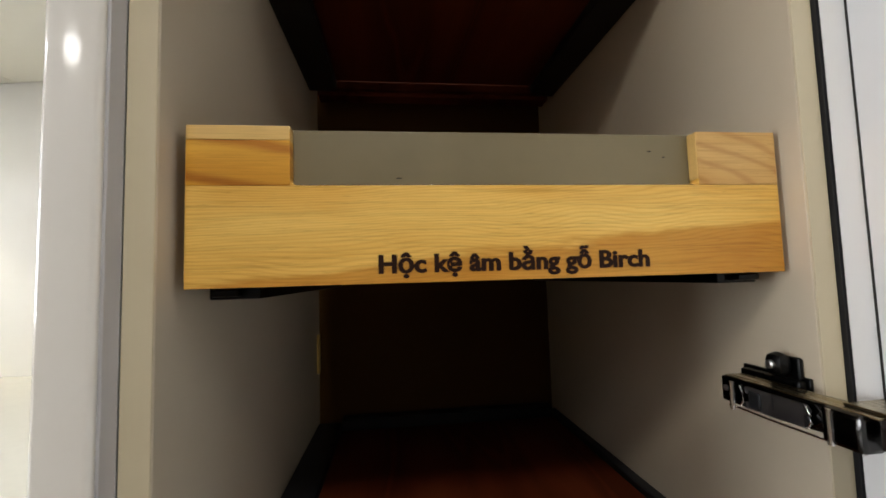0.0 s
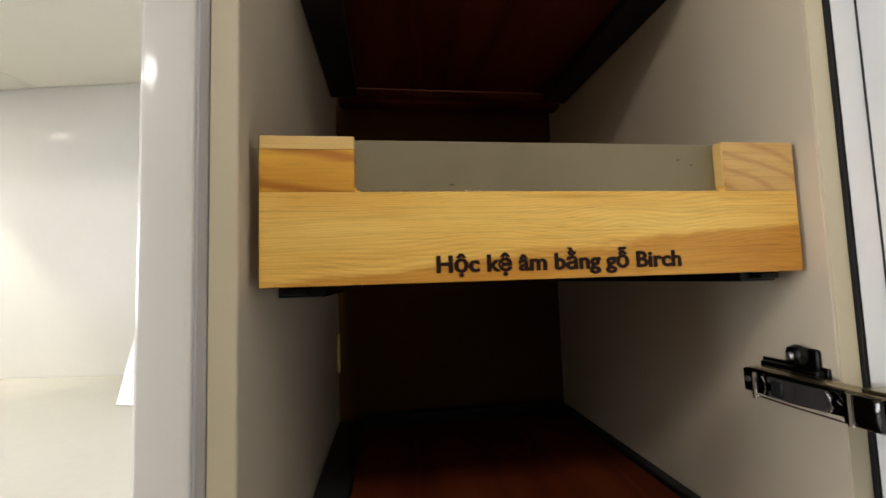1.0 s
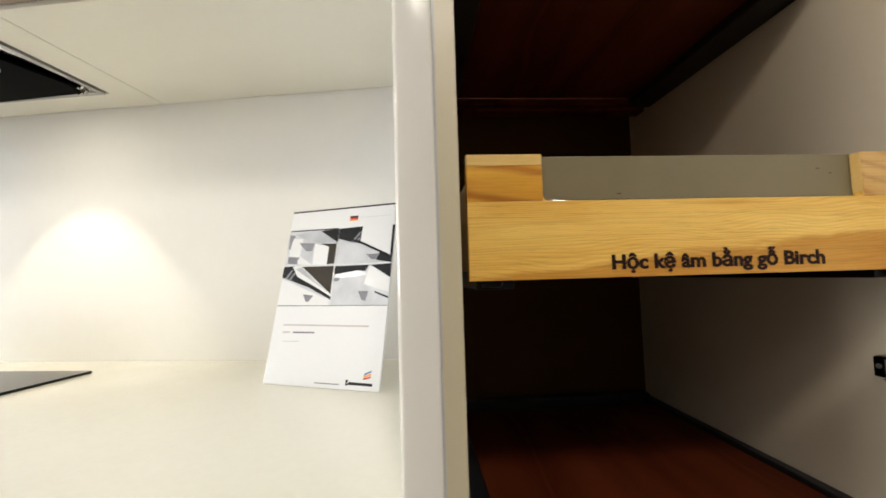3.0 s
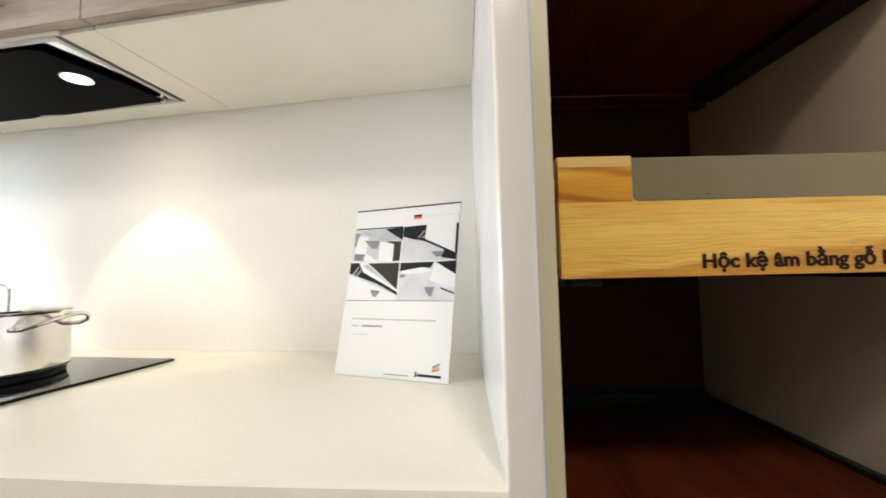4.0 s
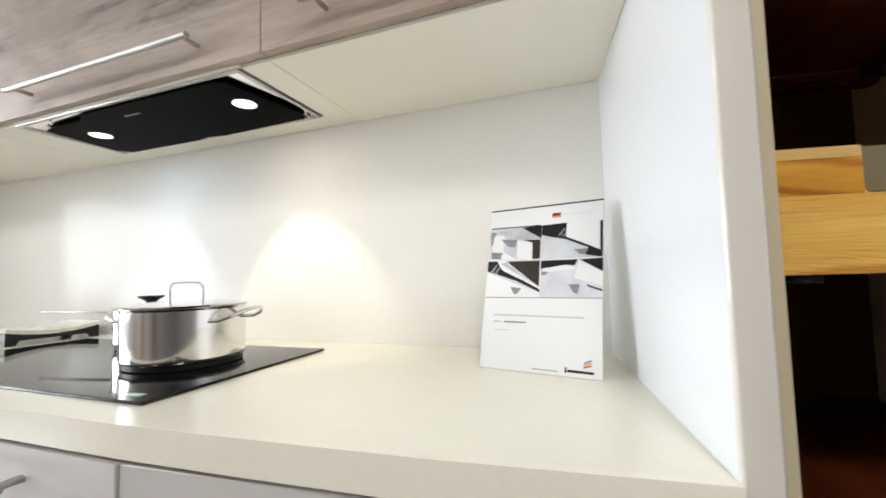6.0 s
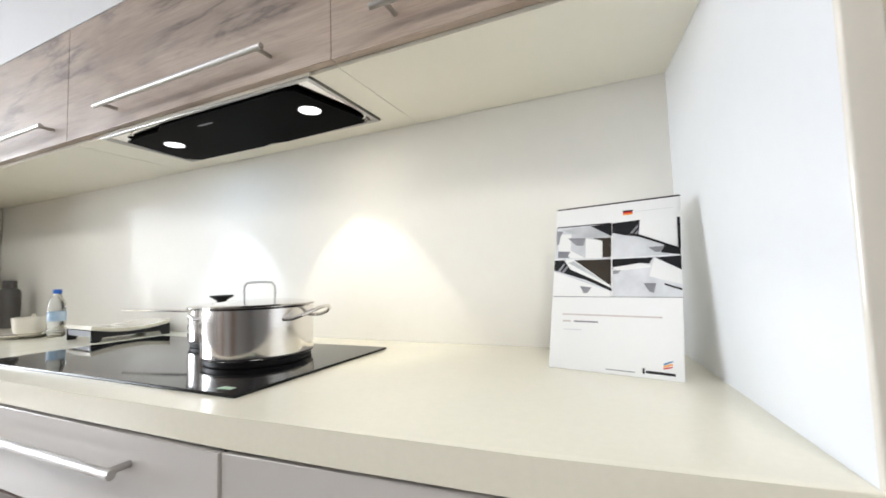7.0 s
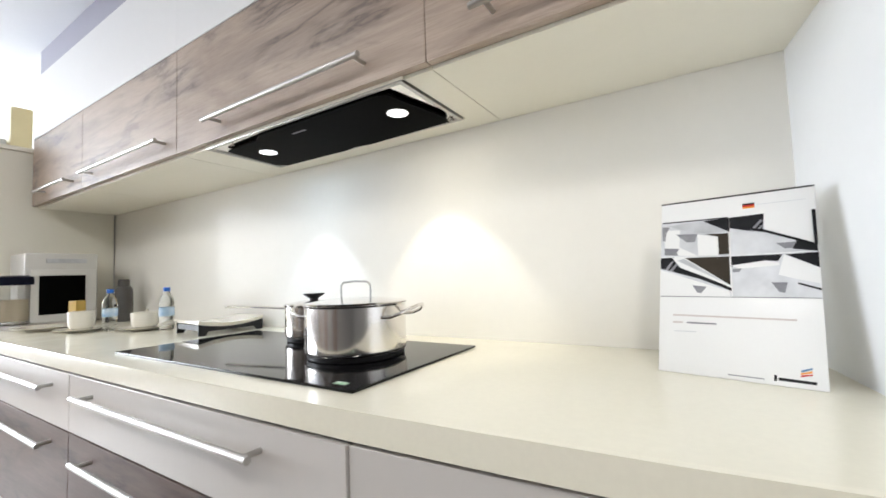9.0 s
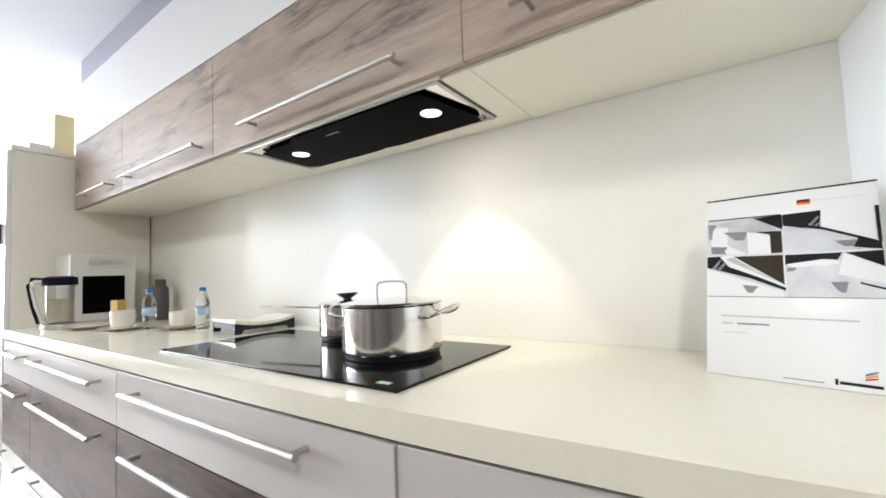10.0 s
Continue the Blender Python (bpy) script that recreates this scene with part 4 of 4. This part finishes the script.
def cup_and_saucer(x, y, turn, r=0.052, h=0.071):
    s = single("saucer", lathe(bmesh.new(), [(0, 0.003), (0.045, 0.0), (0.05, 0.003), (0.085, 0.012), (0.086, 0.014), (0.05, 0.008), (0, 0.007)], segs=40), M_PORCELAIN, "plain white porcelain saucer under a cup", "saucer", "saucers", m=pose(x, y, 0.9))
    c = thing("cup", pose(x, y, 0.9072, 0, 0, turn), "white porcelain cup standing on a saucer", "cup", "cups")
    part("bowl", lathe(bmesh.new(), [(0, 0.002), (0.028, 0.0), (0.030, 0.004), (r - 0.006, 0.008), (r - 0.002, 0.018), (r - 0.001, 0.04), (r, h), (r - 0.003, h), (r - 0.004, 0.04), (r - 0.009, 0.016), (0, 0.010)], segs=36), M_PORCELAIN, c)
    part("handle", tube(bmesh.new(), [(r - 0.004, 0, 0.066), (r + 0.018, 0, 0.068), (r + 0.026, 0, 0.052), (r + 0.018, 0, 0.034), (r - 0.006, 0, 0.026)], 0.004, 10), M_PORCELAIN, c)


cup_and_saucer(-2.55, 0.530, 150, 0.044, 0.072)
cup_and_saucer(-2.31, 0.650, 150, 0.046, 0.062)
single("plate", lathe(bmesh.new(), [(0, 0.004), (0.07, 0.0), (0.075, 0.004), (0.12, 0.016), (0.121, 0.018), (0.075, 0.009), (0, 0.008)], segs=44), M_PORCELAIN, "plain white porcelain plate on the worktop", "plate", m=pose(-2.80, 0.50, 0.9))
single("sugar_box", boxes((-0.02, 0.02, -0.02, 0.02, 0, 0.118, 0.002)), M_YELLOW, "small yellow carton beside the cups", "carton", m=pose(-2.70, 0.560, 0.9, 0, 0, 20))


def microwave():
    m = thing("microwave", pose(-3.0, 0.595, 0.9), "white compact oven with dark window on the worktop", "microwave")
    part("body", boxes((-0.225, 0.0, -0.13, 0.13, 0.008, 0.335, 0.006)), M_APPLIANCE, m)
    d = part("door", boxes((0.001, 0.014, -0.115, 0.122, 0.02, 0.26, 0.004)), M_APPLIANCE, m)
    part("window", boxes((0.0145, 0.017, -0.086, 0.078, 0.055, 0.232, 0.001)), M_HOODGLASS, d, "dark glass window")
    part("vent", boxes((0.001, 0.006, -0.06, 0.085, 0.29, 0.31, 0.001)), M_GREYINK, m)
    for x in (-0.2, -0.03):
        for y in (-0.11, 0.11):
            part("foot", lathe(bmesh.new(), [(0, 0), (0.01, 0), (0.011, 0.0075), (0, 0.0075)], x, y, 16), M_BLACK, m)


microwave()


def coffee_jug(x, y):
    j = thing("coffee_maker", pose(x, y, 0.9, 0, 0, -100) @ Matrix.Diagonal((0.76, 0.76, 1.13, 1.0)), "glass jug coffee maker with black lid and white handle", "coffee maker")
    part("base", lathe(bmesh.new(), [(0, 0), (0.085, 0), (0.088, 0.006), (0.084, 0.018), (0.07, 0.022), (0, 0.022)], segs=36), M_STEEL, j)
    part("jug", lathe(bmesh.new(), [(0, 0.024), (0.06, 0.024), (0.066, 0.03), (0.068, 0.10), (0.072, 0.17), (0.070, 0.17), (0.066, 0.10), (0.062, 0.032), (0, 0.028)], segs=36), M_GLASS, j)
    part("coffee", lathe(bmesh.new(), [(0, 0.0285), (0.0605, 0.0325), (0.0645, 0.10), (0.065, 0.115), (0, 0.115)], segs=36), M_BEIGE, j, "milky beige contents")
    part("lid", lathe(bmesh.new(), [(0, 0.171), (0.082, 0.171), (0.085, 0.176), (0.083, 0.202), (0.055, 0.208), (0, 0.208)], segs=36), M_NAVY, j, "navy black lid band")
    part("handle", tube(bmesh.new(), [(0.070, 0, 0.185), (0.115, 0, 0.188), (0.125, 0, 0.165), (0.105, 0, 0.09), (0.075, 0, 0.03)], 0.013, 12, 0.7), M_LACQUER, j, "white curved handle")
    part("handle_edge", tube(bmesh.new(), [(0.080, 0, 0.196), (0.128, 0, 0.198), (0.140, 0, 0.176), (0.120, 0, 0.09), (0.094, 0, 0.022)], 0.005, 12, 1.6), M_NAVY, j, "dark handle edge")


coffee_jug(-3.02, 0.44)
# added shape in place of the oven's dark blurred reflection in the backsplash
single("flask", lathe(bmesh.new(), [(0, 0.0), (0.034, 0.0), (0.037, 0.004), (0.037, 0.15), (0.032, 0.165), (0.024, 0.172), (0.024, 0.20), (0.021, 0.205), (0, 0.205)], segs=28), M_GREYBLUR, "dark grey shape standing in for the white oven's reflection", "flask", m=pose(-2.88, 0.79, 0.9))

# ---------------------------------------------------------------- tall unit at the far end
tu = thing("tall_unit", pose(-3.24, 0.315, 0), "pale beige tall unit closing the kitchen run", "cabinet")
part("body", boxes((-0.62, -0.002, 0.0, 0.56, 0.1, 1.745, 0.003)), M_UNDER, tu)
part("top_board", boxes((-0.63, 0.006, -0.01, 0.562, 1.746, 1.768, 0.002)), M_UNDER, tu)
part("plinth", boxes((-0.6, -0.02, 0.04, 0.5, 0.0, 0.1)), M_LACQUER, tu)
tu_door = part("door", boxes((-0.615, -0.006, -0.021, -0.001, 0.11, 1.74, 0.002)), M_LACQUER, tu, "white lacquered door")
part("handle", boxes((-0.112, -0.088, -0.050, -0.021, 1.30, 1.40, 0.004)), M_BLACK, tu_door, "short black handle")
single("cardboard_box", boxes((-0.05, 0.05, -0.04, 0.04, 0, 0.23, 0.002)), M_PALEYELLOW, "pale yellow box standing on the tall unit", "box", m=pose(-3.40, 0.52, 1.768))
single("white_carton", boxes((-0.05, 0.05, -0.04, 0.04, 0, 0.06, 0.002)), M_APPLIANCE, "small pale carton lying on the tall unit", "carton", m=pose(-3.42, 0.43, 1.768))


# ---------------------------------------------------------------- brochure
def brochure():
    W, H = 0.210, 0.298
    m = Matrix.Translation((-0.5418, 0.688, 0.9008)) @ pose(0, 0, 0, 0, 0, -13.4) @ pose(0, 0, 0, -14.9, 0, 0)
    b = thing("brochure", m, "white product sheet with black and white photos, leaning upright", "brochure")
    part("sheet", boxes((0, W, 0, 0.003, 0, H, 0.0006)), M_PAPER, b)

    def flat(name, pts, mat, lift=1):
        bm = bmesh.new()
        y0 = -0.0002 * lift
        a = [bm.verts.new((x * W, y0, z * H)) for x, z in pts]
        c = [bm.verts.new((x * W, y0 + 0.00018, z * H)) for x, z in pts]
        bm.faces.new(a)
        bm.faces.new(c[::-1])
        for i in range(len(a)):
            k = (i + 1) % len(a)
            bm.faces.new([a[k], a[i], c[i], c[k]])
        return part(name, bm, mat, b)

    def rect(name, x0, x1, z0, z1, mat, lift=1):
        return flat(name, [(x0, z0), (x1, z0), (x1, z1), (x0, z1)], mat, lift)

    rect("top_line", 0.0, 1.0, 0.990, 0.999, M_INK)
    rect("flag_black", 0.580, 0.655, 0.930, 0.940, M_INK, 2)
    rect("flag_red", 0.580, 0.655, 0.920, 0.930, M_RED, 2)
    rect("flag_gold", 0.580, 0.655, 0.911, 0.920, M_GOLD, 2)
    rect("thin_line", 0.67, 0.95, 0.926, 0.929, M_GREYINK)
    # four photographs as plain tonal shapes, then unreadable lines as bars
    flat("photo_shape", [(0.002, 0.869), (0.483, 0.868), (0.488, 0.645), (0.002, 0.662)], M_GREYINK, 1)
    flat("photo_shape", [(0.494, 0.868), (0.998, 0.867), (0.996, 0.656), (0.499, 0.65)], M_GREYINK, 1)
    flat("photo_shape", [(0.002, 0.652), (0.488, 0.645), (0.498, 0.423), (0.007, 0.422)], M_GREYINK, 1)
    flat("photo_shape", [(0.5, 0.647), (0.998, 0.651), (0.998, 0.422), (0.505, 0.423)], M_GREYINK, 1)
    flat("photo_shape", [(0.019, 0.826), (0.146, 0.82), (0.143, 0.713), (0.28, 0.656), (0.039, 0.669)], M_PAPER, 2)
    flat("photo_shape", [(0.057, 0.851), (0.314, 0.862), (0.485, 0.792), (0.364, 0.784), (0.253, 0.796), (0.135, 0.828)], M_SILVER, 3)
    flat("photo_shape", [(0.314, 0.862), (0.491, 0.867), (0.493, 0.785)], M_INK, 4)
    flat("photo_shape", [(0.008, 0.848), (0.069, 0.843), (0.043, 0.808), (0.034, 0.755), (0.016, 0.76)], M_MIDINK, 4)
    flat("photo_shape", [(0.116, 0.794), (0.274, 0.788), (0.256, 0.74), (0.198, 0.741)], M_MIDINK, 3)
    flat("photo_shape", [(0.274, 0.785), (0.417, 0.761), (0.421, 0.654), (0.28, 0.656)], M_PAPER, 4)
    flat("photo_shape", [(0.417, 0.761), (0.334, 0.782), (0.485, 0.777), (0.488, 0.659), (0.421, 0.657)], M_BROWNINK, 5)
    flat("photo_shape", [(0.029, 0.712), (0.144, 0.705), (0.124, 0.683), (0.136, 0.664), (0.033, 0.669)], M_MIDINK, 4)
    flat("photo_shape", [(0.494, 0.867), (0.709, 0.872), (0.698, 0.77), (0.599, 0.785), (0.496, 0.806)], M_INK, 2)
    flat("photo_shape", [(0.617, 0.781), (0.691, 0.843), (0.698, 0.832), (0.639, 0.776)], M_MIDINK, 3)
    flat("photo_shape", [(0.653, 0.778), (0.695, 0.809), (0.698, 0.8), (0.67, 0.774)], M_MIDINK, 3)
    flat("photo_shape", [(0.709, 0.872), (0.974, 0.868), (0.975, 0.697), (0.709, 0.785)], M_PAPER, 3)
    flat("photo_shape", [(0.544, 0.814), (0.709, 0.782), (0.975, 0.697), (0.975, 0.684), (0.709, 0.768), (0.544, 0.805)], M_INK, 4)
    flat("photo_shape", [(0.887, 0.716), (0.992, 0.688), (0.996, 0.652), (0.862, 0.67)], M_INK, 4)
    flat("photo_shape", [(0.772, 0.704), (0.887, 0.706), (0.862, 0.674), (0.821, 0.673)], M_MIDINK, 5)
    flat("photo_shape", [(0.976, 0.868), (0.996, 0.867), (0.998, 0.685), (0.98, 0.689)], M_INK, 5)
    flat("photo_shape", [(0.002, 0.652), (0.105, 0.653), (0.5, 0.469), (0.5, 0.454), (0.287, 0.523), (0.002, 0.588)], M_INK, 2)
    flat("photo_shape", [(0.179, 0.648), (0.488, 0.645), (0.492, 0.486)], M_BROWNINK, 2)
    flat("photo_shape", [(0.09, 0.651), (0.183, 0.648), (0.492, 0.486), (0.493, 0.474), (0.345, 0.527), (0.152, 0.59)], M_PAPER, 3)
    flat("photo_shape", [(0.128, 0.633), (0.179, 0.643), (0.469, 0.495), (0.345, 0.544)], M_SILVER, 4)
    flat("photo_shape", [(0.036, 0.582), (0.086, 0.629), (0.101, 0.629), (0.058, 0.575)], M_MIDINK, 4)
    flat("photo_shape", [(0.071, 0.575), (0.119, 0.616), (0.136, 0.612), (0.093, 0.568)], M_MIDINK, 4)
    flat("photo_shape", [(0.003, 0.58), (0.488, 0.453), (0.489, 0.423), (0.006, 0.424)], M_PAPER, 3)
    flat("photo_shape", [(0.24, 0.486), (0.338, 0.478), (0.301, 0.442), (0.272, 0.445)], M_MIDINK, 4)
    flat("photo_shape", [(0.5, 0.644), (0.805, 0.644), (0.779, 0.609), (0.705, 0.615), (0.501, 0.587)], M_INK, 2)
    flat("photo_shape", [(0.501, 0.594), (0.705, 0.614), (0.788, 0.599), (0.787, 0.588), (0.548, 0.574)], M_PAPER, 3)
    flat("photo_shape", [(0.508, 0.575), (0.566, 0.576), (0.548, 0.557), (0.509, 0.555)], M_MIDINK, 4)
    flat("photo_shape", [(0.813, 0.641), (0.998, 0.568), (0.998, 0.492), (0.881, 0.514), (0.778, 0.538)], M_PAPER, 3)
    flat("photo_shape", [(0.821, 0.643), (0.998, 0.648), (0.998, 0.57)], M_INK, 2)
    flat("photo_shape", [(0.737, 0.499), (0.826, 0.499), (0.809, 0.445), (0.777, 0.452)], M_MIDINK, 4)
    flat("photo_shape", [(0.881, 0.498), (0.998, 0.469), (0.998, 0.459), (0.881, 0.489)], M_INK, 4)
    flat("photo_shape", [(0.011, 0.876), (0.483, 0.873), (0.483, 0.866), (0.011, 0.869)], M_INK, 2)
    flat("photo_shape", [(0.006, 0.424), (0.998, 0.424), (0.998, 0.42), (0.007, 0.419)], M_MIDINK, 2)
    flat("text_bar", [(0.1, 0.32), (0.864, 0.318), (0.863, 0.31), (0.1, 0.311)], M_PALEINK)
    flat("text_bar", [(0.103, 0.28), (0.173, 0.281), (0.174, 0.272), (0.103, 0.27)], M_PALEINK)
    flat("text_bar", [(0.199, 0.28), (0.397, 0.28), (0.397, 0.272), (0.2, 0.271)], M_MIDINK)
    flat("text_bar", [(0.111, 0.228), (0.265, 0.23), (0.265, 0.226), (0.111, 0.224)], M_GREYINK)
    flat("text_bar", [(0.464, 0.025), (0.674, 0.025), (0.674, 0.02), (0.465, 0.02)], M_MIDINK)
    flat("logo_bar", [(0.749, 0.038), (0.942, 0.036), (0.942, 0.023), (0.749, 0.024)], M_INK)
    flat("logo_bar", [(0.727, 0.048), (0.743, 0.047), (0.742, 0.019), (0.727, 0.02)], M_INK)
    flat("logo_shape", [(0.869, 0.081), (0.925, 0.098), (0.927, 0.091), (0.869, 0.071)], M_BLUEINK)
    flat("logo_shape", [(0.866, 0.069), (0.924, 0.084), (0.925, 0.075), (0.866, 0.061)], M_GOLD)
    flat("logo_shape", [(0.866, 0.059), (0.924, 0.07), (0.925, 0.063), (0.865, 0.051)], M_RED)


brochure()
